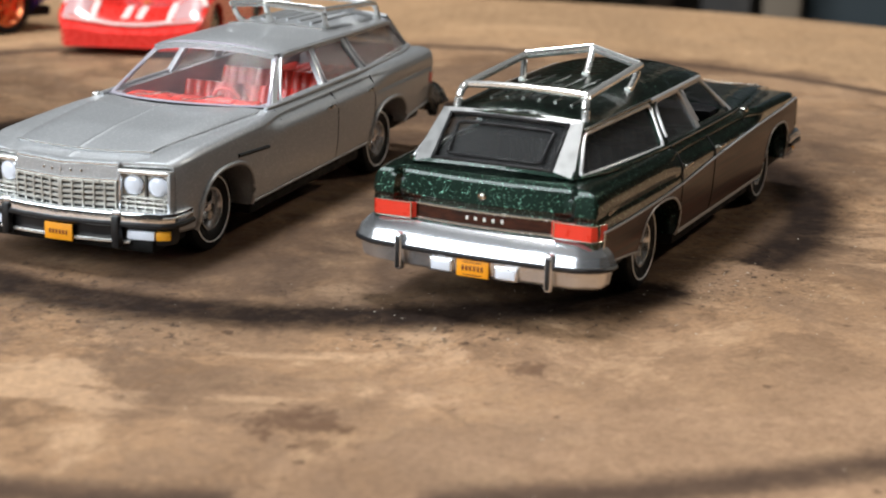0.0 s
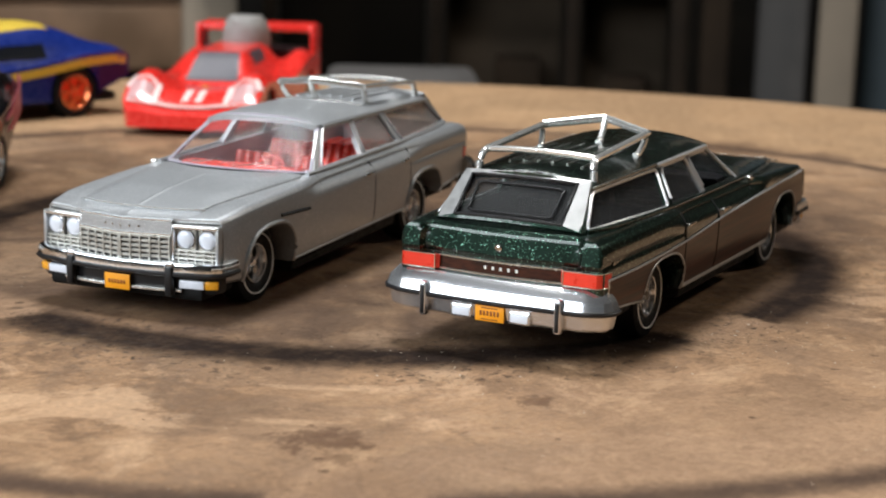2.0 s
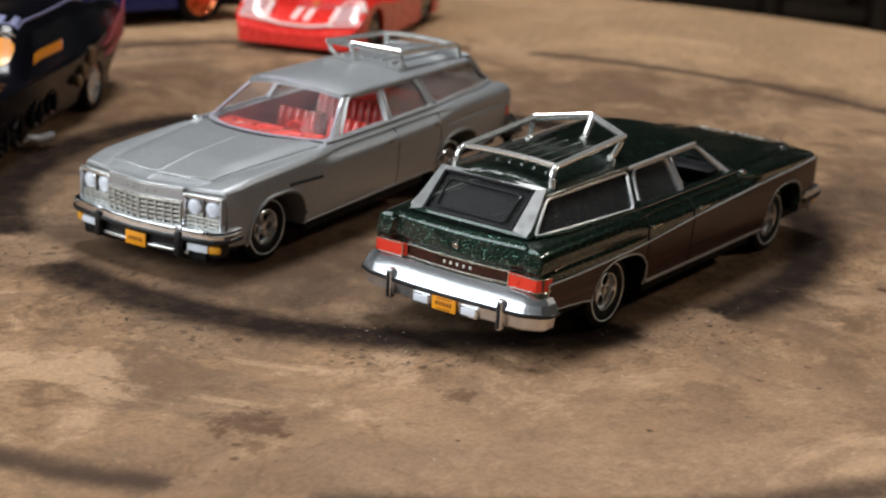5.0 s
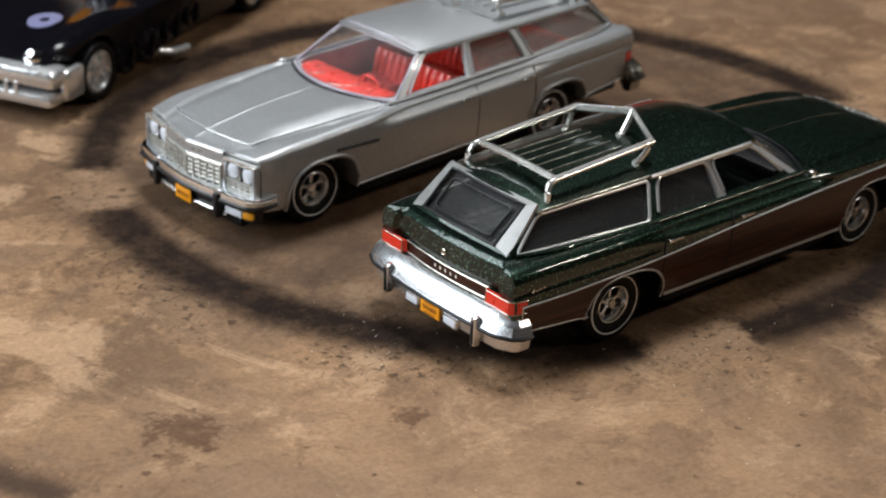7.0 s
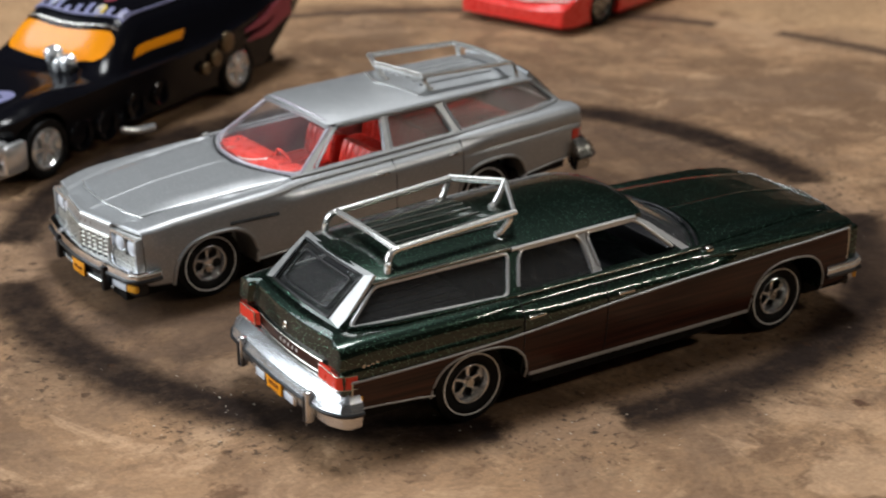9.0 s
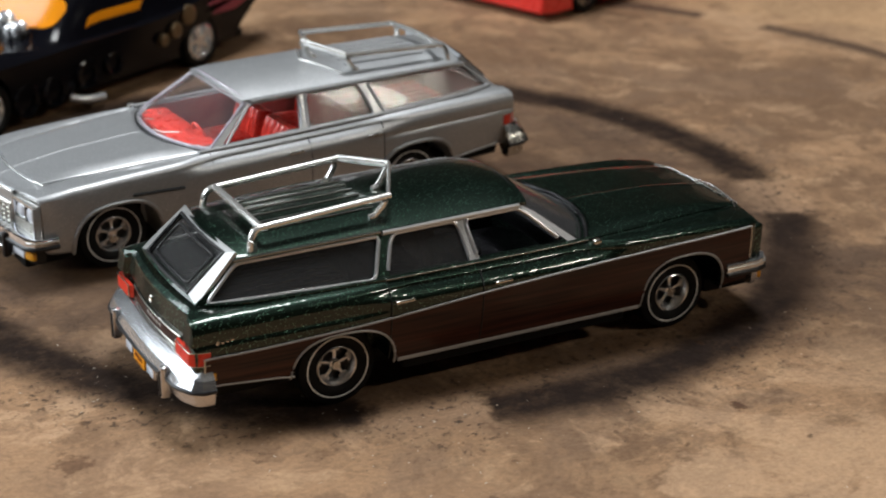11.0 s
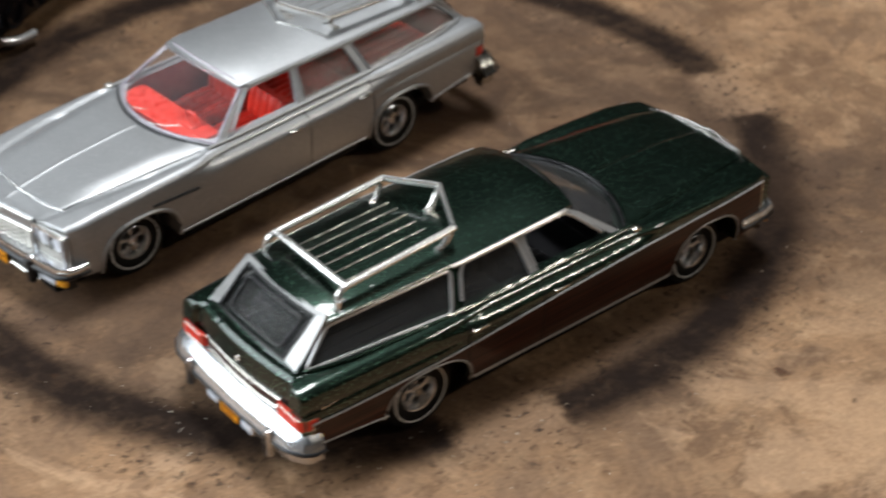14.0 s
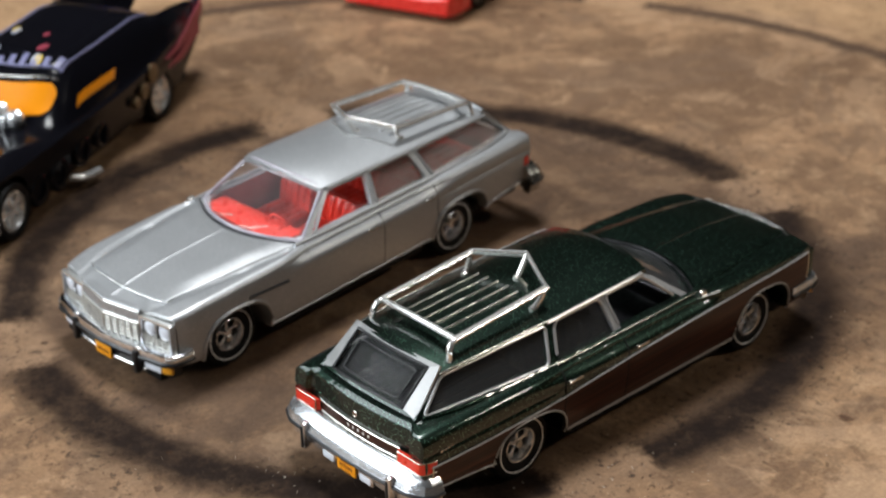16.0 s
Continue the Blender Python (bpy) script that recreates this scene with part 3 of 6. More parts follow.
def half_width(x):
    return interp(x, [-47, -44, -40, -32, -20, 0, 16, 28, 35, 38, 41], [13.3, 13.7, 14.0, 14.35, 14.65, 14.75, 14.8, 14.75, 14.5, 14.2, 13.6])


# cross-sections as (height, offset from the greatest half width): doors, front fender, rear quarter
DOOR = ([2, 5.2, 6.2, 8, 11, 13.2, 13.6, 13.95, 14.25, 14.5, 14.75, 14.95, 15.08, 15.3, 15.6, 16.0], [-1.4, -0.85, -0.45, -0.15, 0, 0, -0.06, -0.20, -0.42, -0.68, -1.02, -1.32, -1.36, -1.22, -1.45, -2.2])
FENDER = ([2, 5.2, 6.2, 8, 11, 13, 14.5, 15.3, 15.65, 15.88, 16.0], [-1.4, -0.85, -0.45, -0.15, 0, 0, -0.10, -0.22, -0.42, -0.75, -1.15])
QUARTER = ([2, 5.2, 6.2, 8, 11, 12.2, 12.5, 12.8, 13.05, 13.4, 14.4, 15.2, 15.6, 15.85, 16.0], [-1.4, -0.85, -0.45, -0.15, 0, 0, -0.08, -0.28, -0.22, -0.10, -0.13, -0.40, -0.78, -1.25, -1.8])


def side(x, z):
    """Half the body's width at a height: crisp fenders, doors creased below the belt, a bulging rear quarter."""
    zn = z * 16.0 / shoulder(x)
    a, b = smooth(9, 16, x), smooth(-16, -24, x)
    return half_width(x) + interp(zn, *DOOR) * (1 - a - b) + interp(zn, *FENDER) * a + interp(zn, *QUARTER) * b


def bottom(x):
    return interp(x, [-47, -40, -33, -30, 30, 33, 41], [6.9, 6.6, 6.0, 5.2, 5.2, 5.6, 6.0])


def hood(x, y):
    """Height of the hood and front fenders."""
    y = abs(y)
    zf, zh = shoulder(x), interp(x, [12, 18, 28, 34, 36.5, 38.5, 41], [16.35, 16.5, 16.05, 15.3, 14.9, 14.5, 13.9])
    edge = interp(x, [12, 24, 34, 40], [12.0, 10.8, 9.4, 8.2])
    t = smooth(edge + 1.0, edge - 2.6, y)
    z = zf + (zh - zf) * t * (1 - 0.10 * (y / edge) ** 2) - (0.20 + 0.20 * smooth(34, 20, x)) * math.exp(-(((y - edge - 0.45) / 0.50) ** 2))
    z += STANCE["lift"] * smooth(14, 34, x) * smooth(edge + 1.5, edge - 1.4, y)
    return z + 0.085 * math.exp(-((y / 0.20) ** 2)) * smooth(13, 17, x)


def deck(x, y):
    if x > 12:
        edge = interp(x, [12, 24, 34, 40], [12.0, 10.8, 9.4, 8.2])
        return hood(x, y) - 0.22 * smooth(edge + 0.2, edge - 0.3, abs(y)) * smooth(STANCE["hood_front"] + 0.7, STANCE["hood_front"], x)
    return shoulder(x) + 0.25 * smooth(12.3, 9, abs(y))


def tail_bow(a):
    """The tailgate bows forward to its sides; the fender ends stand back beyond it as blades."""
    blade = 0.05 + 0.75 * max(a - 13.0, 0) ** 1.5
    t = smooth(10.2, 10.7, a)
    return 0.0085 * a * a * (1 - t) + blade * t


def rear_x(z, y):
    """Where the tail ends, bowed in plan and raked above the lamps."""
    return interp(z, [2, 8, 9.5, 12.2, 12.5, 15.2, 15.6, 16.3], [-44.3, -44.6, -44.9, -45.0, -45.3, -44.9, -44.5, -43.2]) + tail_bow(abs(y))


def front_x(z, y):
    """Where the nose ends: a shallow arrow in plan, laid back at the top."""
    a = abs(y)
    return interp(z, [2, 7.5, 13.8, 14.4, 15, 16], [38.6, 38.9, 39.2, 39.4, 39.0, 38.0]) + STANCE["nose"] - 0.18 * min(a, 7.2) - 0.20 * max(a - 7.2, 0) - 0.9 * smooth(6.9, 7.2, a) * smooth(13.4, 12.9, a) * smooth(13.9, 13.5, z)


def shell():
    """The lower body as one closed skin, before the openings are cut."""
    bm = bmesh.new()
    xs = sorted(set([-45, -44.6, -43.5, -42, -40, -37] + list(range(-34, 12, 3)) + [12, 12.6, 13.2, 14, 15.5, 17, 19, 21, 23, 25, 27, 29, 31, 33, 35, 36.5, 37.5, 38.4, 39.2, 39.8, 40.2]))
    ys = [0, 0.25, 0.6, 1.2, 2.5, 4, 5.5, 7, 7.8, 8.4, 9, 9.5, 10, 10.5, 11, 11.4, 11.8, 12.1]
    rings = []
    for x in xs:
        zb, zs = bottom(x), shoulder(x)
        half = [(0.0, zb), (side(x, zb) - 3.0, zb), (side(x, zb) - 0.25, zb), (side(x, zb + 0.35), zb + 0.35)]
        lower = [zb + 0.6] + [zb + 0.35 + (12.2 * zs / 16 - zb - 0.35) * f for f in (0.10, 0.22, 0.36, 0.52, 0.75)]
        for z in lower + [k * zs / 16 for k in (12.2, 12.5, 12.8, 13.05, 13.3, 13.6, 13.95, 14.25, 14.5, 14.75, 14.95, 15.08, 15.3, 15.6, 15.85, 16.0)]:
            half.append((side(x, z), z))
        top = side(x, zs)
        half += [(yy * (top - 0.25) / 12.1, deck(x, yy * (top - 0.25) / 12.1)) for yy in reversed(ys)]
        pts = half + [(-yy, z) for yy, z in reversed(half[1:-1])]
        ring = []
        for yy, z in pts:
            px = x
            if x < -34:
                px = -34 + (x + 34) / (-45 + 34) * (rear_x(z, yy) + 34)
            elif x > 31:
                px = 31 + (x - 31) / (40.2 - 31) * (front_x(z, yy) - 31)
            ring.append(bm.verts.new((px, yy, z)))
        rings.append(ring)
    n = len(rings[0])
    for A, B in zip(rings, rings[1:]):
        for j in range(n):
            bm.faces.new((A[j], A[(j + 1) % n], B[(j + 1) % n], B[j]))
    # the two ends, shaped across their width
    for r, end in ((rings[0], rear_x), (rings[-1], front_x)):
        rows = []
        for j in range(1, 26):
            if j == 25:
                rows.append(r[25:n - 24])
                continue
            z, k = r[j].co.z, abs(r[j].co.y) / (12.1 + 0.25)
            inner = [bm.verts.new((end(z, yy * k), yy * k, z)) for yy in [-v for v in reversed(ys[1:])] + ys]
            rows.append([r[j]] + inner[::-1] + [r[n - j]])
        for A, B in zip(rows, rows[1:]):
            for j in range(len(A) - 1):
                bm.faces.new((A[j], A[j + 1], B[j + 1], B[j]))
        bm.faces.new([r[0]] + rows[0])
    return bm


ARCH = ((AXLES[0], 5.4, 6.75, 6.45), (AXLES[1], 5.2, 6.9, 5.6))


def arch_line(cx, cz, rx, rz, n=30):
    """A wheel opening with a flattened top and squared shoulders."""
    out = []
    for k in range(n + 1):
        c, v = math.cos(math.pi * k / n), max(math.sin(math.pi * k / n), 0.0)
        out.append((cx + rx * math.copysign(abs(c) ** 0.76, c), cz + rz * v ** 0.76))
    return out


def arches():
    out = []
    for s in (1, -1):
        for a in ARCH:
            line = arch_line(*a)
            line = line + [(line[-1][0], 1.0), (line[0][0], 1.0)]
            b = bmesh.new()
            A, B = ([b.verts.new((px, s * py, pz)) for px, pz in line] for py in (8.5, 18.0))
            b.faces.new(A)
            b.faces.new(B)
            for k in range(len(line)):
                b.faces.new((A[k], A[(k + 1) % len(line)], B[(k + 1) % len(line)], B[k]))
            out.append(b)
    return out


# the glasshouse: belt and roof edges in plan
def belt_y(x):
    return interp(x, [-43, -40, -36, -28, -20, 0, 8, 13], [9.7, 10.7, 11.6, 12.2, 12.45, 12.5, 12.4, 12.2])


def roof_edge(x):
    return interp(x, [-38, -34, -18, 0, 3], [8.3, 8.7, 9.35, 9.3, 9.0]), interp(x, [-38, -34, -18, 0, 3], [20.6, 20.9, 21.4, 21.75, 21.6])


def roof_z(x, y):
    e, z = roof_edge(x)
    return z + 1.45 * (1 - min((abs(y) / (e + 0.3)) ** 2.4, 1)) * interp(x, [-38.5, -36, -28, -3, 1.5, 3.2], [0.75, 0.95, 1.0, 1.0, 0.85, 0.6])


def glass_point(xb, xt, s, sgn, out=0.0):
    """A point of the side glass: s from the belt (0) to the roof edge (1)."""
    e, z = roof_edge(xt)
    a, b = Vector((xb, belt_y(xb) + out, 16.05)), Vector((xt, e + out, z - 0.15))
    p = a.lerp(b, s)
    return Vector((p.x, sgn * p.y, p.z))


WINDOWS = [((7.3, -5.9), (0.9, -6.9)), ((-7.0, -19.0), (-7.9, -17.0)), ((-20.6, -42.0), (-18.6, -37.0))]


def pane_loop(w, sgn, out, lo=0.03, hi=0.90, r=1.15):
    """The edge of a side window: along the belt, up, along the roof, down, its corners rounded."""
    (b0, b1), (t0, t1) = w
    rf, rs = r / abs(b0 - b1), r / 5.6
    seq = []
    for cf, cs, a0 in ((1 - rf, lo + rs, -90), (1 - rf, hi - rs, 0), (rf, hi - rs, 90), (rf, lo + rs, 180)):
        for k in range(6):
            a = radians(a0 + 18 * k)
            f, g = cf + rf * math.cos(a), cs + rs * math.sin(a)
            seq.append(glass_point(b0 + (b1 - b0) * f, t0 + (t1 - t0) * f, g, sgn, out))
    return seq


REAR_PATH = [(-42.6, -13.6), (-44.1, -13.55), (-44.3, -13.4), (-45.25, -11.7), (-45.35, -11.4), (-45.65, -8), (-45.9, -4), (-46.0, 0)]
REAR_PATH = REAR_PATH + [(px, 0.9 - py) for px, py in reversed(REAR_PATH[:-1])]
FRONT_PATH = [(34.6, 13.9), (36.4, 13.9), (37.6, 13.6), (38.2, 12.8), (38.9, 9), (39.5, 5), (39.9, 0)]
FRONT_PATH = FRONT_PATH + [(px, -py) for px, py in reversed(FRONT_PATH[:-1])]


def shifted(path, d):
    out = []
    for i, p in enumerate(path):
        a, b = path[max(i - 1, 0)], path[min(i + 1, len(path) - 1)]
        v = Vector((b[0] - a[0], b[1] - a[1])).normalized()
        out.append((p[0] - v.y * d, p[1] + v.x * d))
    return out


def wheel(parent, x, sgn, front):
    w = new("wheel")
    w.empty_display_size = 0.004
    w.parent = parent
    w.location = (x * MM, sgn * HUB_Y * MM, HUB_Z * MM)
    rake, STANCE["rake"] = STANCE["rake"], 0.0
    o = sgn

    def flip(p):
        return [(r, o * yy) for r, yy in p]

    bm = bmesh.new()
    lathe(bm, flip([(2.60, 0.05), (3.1, 0.46), (4.0, 0.64), (4.7, 0.60), (5.18, 0.38), (5.3, 0.0), (5.32, -0.6), (5.32, -2.6), (5.1, -3.2), (3.2, -3.3), (2.55, -2.0)]), seg=48, closed=True)
    part("tyre", bm, RUBBER, w)
    bm = bmesh.new()
    lathe(bm, flip([(4.02, 0.60), (4.05, 0.74), (4.22, 0.73), (4.26, 0.58)]), seg=48, closed=True)
    part("whitewall", bm, WHITEWALL, w, "thin white sidewall ring")
    bm = bmesh.new()
    lathe(bm, flip([(2.78, 0.18), (2.76, 0.42), (2.66, 0.50), (2.50, 0.44), (2.28, 0.02), (2.18, -0.5), (2.14, -1.5), (2.7, -1.5)]), seg=40, closed=True)
    part("rim", bm, SATIN, w, "chrome dished rim")
    bm = bmesh.new()
    for k in range(5):
        a = 2 * math.pi * (k + 0.25) / 5
        r = Matrix.Rotation(-a, 3, "Y")
        box(bm, r @ Vector((1.35, o * -0.55, 0)), (1.75, 0.5, 0.52), 0.18, r)
        for g in (-0.34, 0.34):
            q = Matrix.Rotation(-a - g * 0.62, 3, "Y")
            box(bm, q @ Vector((2.0, o * -0.50, 0)), (0.42, 0.4, 0.40), 0.12, q)
    part("spokes", bm, SATIN, w, "five chrome spokes")
    bm = bmesh.new()
    lathe(bm, flip([(2.2, -1.2), (2.2, -1.0), (0.6, -1.0), (0.6, -1.2)]), seg=30, closed=True)
    part("brake_shadow_plate", bm, BLACK_PLASTIC, w, "black plate behind the spokes")
    bm = bmesh.new()
    lathe(bm, flip([(0.86, -1.3), (0.82, -0.25), (0.70, -0.05), (0.55, 0.0), (0.48, 0.10), (0.01, 0.16)]), seg=24)
    part("hub_cap", bm, CHROME, w)
    STANCE["rake"] = rake


def pleated(bm, n, width, length, thick, depth, m):
    """A cushion of one moulding with n rounded pleats across its width, laid by the matrix m."""
    cols = n * 6
    grid = []
    for i in range(7):
        f = i / 6
        edge = 0.35 * (1 - math.sin(math.pi * min(max(f, 0.0), 1.0)) ** 0.35)
        row = []
        for j in range(cols + 1):
            u = j / cols
            side_drop = 0.5 * (max(abs(u - 0.5) - 0.44, 0) / 0.06) ** 2
            row.append(m @ Vector((length * (f - 0.5), width * (u - 0.5), depth * abs(math.sin(math.pi * n * u)) ** 0.6 - edge - side_drop)))
        grid.append(row)
    sheet(bm, grid, thick, (m.to_3x3() @ Vector((0, 0, -1))))


def seat(parent, material, x, y, width, name="front_seat"):
    """A moulded seat: cushion and leaning backrest with upright pleats."""
    s = new(name)
    s.empty_display_size = 0.004
    s.parent = parent
    n = max(3, int(width / 1.5))
    bm = bmesh.new()
    pleated(bm, n, width, 7.2, 1.9, 0.35, Matrix.Translation((x + 0.2, y, 11.1)))
    part("cushion", bm, material, s)
    bm = bmesh.new()
    pleated(bm, n, width, 6.0, 1.7, 0.4, Matrix.Translation((x - 3.3, y, 12.5)) @ Matrix.Rotation(radians(78), 4, "Y"))
    part("backrest", bm, material, s)


def wagon(name, label, m, paint, inside, pane, woody, rake, lift, hood_front, nose):
    STANCE.update(rake=rake, lift=lift, hood_front=hood_front, nose=nose)
    car = thing(name, label, "toy car", "toy cars on the table", m=m)
    # lower body with cabin and wheel wells cut out
    cabin = bmesh.new()
    lo = [(13.3, 3.0), (12.3, 7.0), (9.6, 10.6), (6, 11.2), (-18, 11.2), (-36, 10.2), (-41.4, 8.7)]
    ring = lo + [(a, -b) for a, b in reversed(lo)]
    A, B = ([cabin.verts.new((px, py, z)) for px, py in ring] for z in (8.5, 19.0))
    cabin.faces.new(A)
    cabin.faces.new(B)
    for k in range(len(ring)):
        cabin.faces.new((A[k], A[(k + 1) % len(ring)], B[(k + 1) % len(ring)], B[k]))
    part("body", carve(shell(), [cabin, *arches()]), paint, car, crease=0.5)
    # black chassis and wheel-well liners
    bm = bmesh.new()
    box(bm, (0, 0, 4.2), (72, 19, 2.2), 0.6)
    box(bm, (0, 0, 4.3), (34, 26.4, 2.0), 0.6)
    box(bm, (-37, 0, 5.6), (12, 24, 2.2), 0.6)
    box(bm, (35, 0, 5.0), (8, 24, 2.2), 0.6)
    part("chassis", bm, CHASSIS, car)
    for s in (1, -1):
        for x in AXLES:
            bm = bmesh.new()
            box(bm, (x, s * 8.2, 7.2), (12, 0.7, 7.5), 0.2)
            part("wheel_well_liner", bm, CHASSIS, car)
    bm = bmesh.new()
    tube(bm, [(-30, -5, 3.4), (-40, -6, 4.4), (-44.5, -7.5, 4.5)], 0.55)
    part("exhaust_pipe", bm, CHASSIS, car)
    for x in AXLES:
        bm = bmesh.new()
        tube(bm, [(x, -12, HUB_Z), (x, 12, HUB_Z)], 0.6)
        part("axle", bm, DULL_CHROME, car)
        for s in (1, -1):
            wheel(car, x, s, x > 0)
    # chrome lips of the wheel openings and sills
    for s in (1, -1):
        for cx, cz, rx, rz in ARCH:
            bm = bmesh.new()
            pts = [(px, max(pz, bottom(px))) for px, pz in arch_line(cx, cz, rx + 0.12, rz + 0.12)]
            tube(bm, [(px, s * (side(px, pz) + 0.06), pz) for px, pz in pts], 0.17 if woody else 0.30)
            part("wheel_opening_lip", bm, TRIM if woody else paint, car)
        bm = bmesh.new()
        tube(bm, [(px, s * (side(px, 5.6) + 0.06), 5.6) for px in np.linspace(-18.2, 18.3, 12)], 0.17, flat=2.2 if woody else 1.0)
        part("sill_trim", bm, TRIM if woody else paint, car, "bright strip along the sill" if woody else "")
        bm = bmesh.new()
        tube(bm, [(px, s * (side(px, bottom(px) + 0.4) + 0.04), bottom(px) + 0.4) for px in np.linspace(-43, -32.2, 6)], 0.16)
        part("rear_sill_trim", bm, TRIM if woody else paint, car)
    # woodgrain side with its bright border
    if woody:
        xs = np.linspace(-43.6, 36.6, 74)

        def top_line(x):
            return interp(x, [-44, -36, -24, -18, -5, 5, 14, 23, 36, 37], [10.9, 11.05, 11.5, 11.85, 12.75, 13.25, 13.6, 13.85, 14.05, 14.0])

        for s in (1, -1):
            bm = bmesh.new()
            sheet(bm, [[(x, s * (side(x, z) + 0.10), z) for z in np.linspace(bottom(x) + 0.4, top_line(x), 16)] for x in xs], 0.3, (0, -s, 0))
            part("woodgrain_panel", carve(bm, arches()), WOODGRAIN, car, "dark red-brown woodgrain side panel")
            bm = bmesh.new()
            tube(bm, [(x, s * (side(x, top_line(x)) + 0.12), top_line(x)) for x in xs], 0.13, flat=1.2)
            part("panel_moulding", bm, TRIM, car, "thin silver border of the woodgrain")
            for x in (-43.6, 36.6):
                bm = bmesh.new()
                tube(bm, [(x, s * (side(x, z) + 0.12), z) for z in np.linspace(bottom(x) + 0.4 if x < 0 else 9.5, top_line(x), 7)], 0.13)
                part("panel_end_moulding", bm, DULL_CHROME, car)
            bm = bmesh.new()
            for k in range(5):
                box(bm, (-41.9 + k * 0.62, s * (side(-41, 12.6) + 0.05), 12.55 + 0.08 * k + (0.12 if k == 0 else 0)), (0.42, 0.10, 0.26 if k else 0.5), 0.05)
            part("side_script", bm, DULL_CHROME, car, "small silver script on the rear fender")
            bm = bmesh.new()
            box(bm, (-42.6, s * (side(-42.6, 8.4) + 0.15), 8.4), (0.7, 0.2, 1.0), 0.08)
            part("side_marker", bm, AMBER, car)
    for s in (1, -1):
        bm = bmesh.new()
        tube(bm, [(x, s * (side(x, 12.3) + 0.0), 12.15 + (x - 15) * 0.065) for x in (15.0, 17, 19, 21, 23.1)], 0.30, flat=0.8)
        if not woody:
            part("fender_vent", bm, SEAM, car, "narrow dark slot in the front fender")
        else:
            bm.free()
        # door gaps
        for xb, zb, zt in ((9.6, 14.5, 15.9), (-6.6, 6.0, 16.0), (-19.6, 6.0, 16.0)):
            bm = bmesh.new()
            tube(bm, [(xb + 0.3 * (z - 6) / 10, s * (side(xb, z) + (0.10 if woody else -0.03)), z) for z in np.linspace(zb, zt, 14)], 0.09)
            part("door_gap", bm, SEAM, car)
        for x in (-3.6, -17.6):
            bm = bmesh.new()
            box(bm, (x, s * (side(x, 13.6) + 0.28), 13.75), (2.6, 0.35, 0.42), 0.14)
            box(bm, (x - 1.0, s * (side(x, 13.6) + 0.1), 13.72), (0.5, 0.5, 0.5), 0.1)
            part("door_handle", bm, PALE_TRIM if woody else DULL_CHROME, car, "bright door handle")
        if s < 0:
            bm = bmesh.new()
            box(bm, (11.4, s * 13.25, 15.95), (1.3, 1.1, 0.75), 0.3)
            tube(bm, [(11.8, s * 12.7, 15.3), (11.5, s * 13.1, 15.9)], 0.22)
            part("door_mirror", bm, RAIL if not woody else PALE_TRIM, car)
        # bright belt strip under the windows
        bm = bmesh.new()
        tube(bm, [(x, s * (belt_y(x) + (0.10 if woody else 0.25)), 16.1) for x in np.linspace(-42, 11.5, 30)], 0.30)
        part("belt_strip", bm, paint, car)
        if woody:
            bm = bmesh.new()
            tube(bm, [(x, s * (belt_y(x) + 0.52), 16.15) for x in np.linspace(-19.5, 10.5, 24)], 0.12)
            part("belt_moulding", bm, GLINT, car, "fine bright strip under the door windows")
    # hood panel, hinged at the cowl
    HOOD_U = [0.0, 0.007, 0.014, 0.022, 0.032, 0.06, 0.12] + [math.sin(k / 16 * math.pi / 2) for k in range(2, 17)]
    HOOD_U = [-u for u in reversed(HOOD_U[1:])] + HOOD_U
    bm = bmesh.new()
    grid = []
    for f in np.linspace(0, 1, 22):
        row = []
        for u in HOOD_U:
            xb = 10.9 + 4.2 * (1 - abs(u) ** 2.0) + 0.4
            xf = STANCE["hood_front"] - 1.3 * abs(u)
            x = xb + (xf - xb) * f
            y = u * (interp(x, [12, 24, 34, 40], [12.0, 10.8, 9.4, 8.2]) - 0.08)
            row.append((x, y, hood(max(x, 12.0), y) + 0.04))
        grid.append(row)
    sheet(bm, grid, 0.32, (0, 0, -1))
    part("hood", bm, paint, car)
    # hood edge and cowl
    HF = STANCE["hood_front"] + 0.1
    bm = bmesh.new()
    for s in (1, -1):
        tube(bm, [(HF - 0.5 * yy / 7.2 - 0.9 * max(yy - 7.2, 0) / 2.6, s * yy, hood(HF - 0.5 * yy / 7.2, yy) + 0.13) for yy in np.linspace(0, 9.8, 10)], 0.09 if woody else 0.08)
    part("hood_lip_trim", bm, RAIL if not woody else DULL_CHROME, car, "bright strip across the hood's front edge")
    bm = bmesh.new()
    tube(bm, [(10.4 + 4.4 * (1 - abs(yy / 12.2) ** 2.0), yy, 15.9 + 0.55 * (1 - (yy / 12.2) ** 2)) for yy in np.linspace(-12.2, 12.2, 19)], 0.30 if woody else 0.16)
    part("cowl_gap", bm, BLACK_PLASTIC, car, "black gap between hood and windscreen")
    bm = bmesh.new()
    for y0 in (-6, 1.5):
        tube(bm, [(14.0 - 0.027 * y0 * y0, y0, 16.9), (13.7 - 0.027 * (y0 + 2.5) ** 2, y0 + 2.5, 17.1), (12.8 - 0.027 * (y0 + 5) ** 2, y0 + 5.0, 17.6)], 0.09)
    part("wipers", bm, BLACK_PLASTIC if woody else DULL_CHROME, car)
    # roof
    bm = bmesh.new()
    grid = []
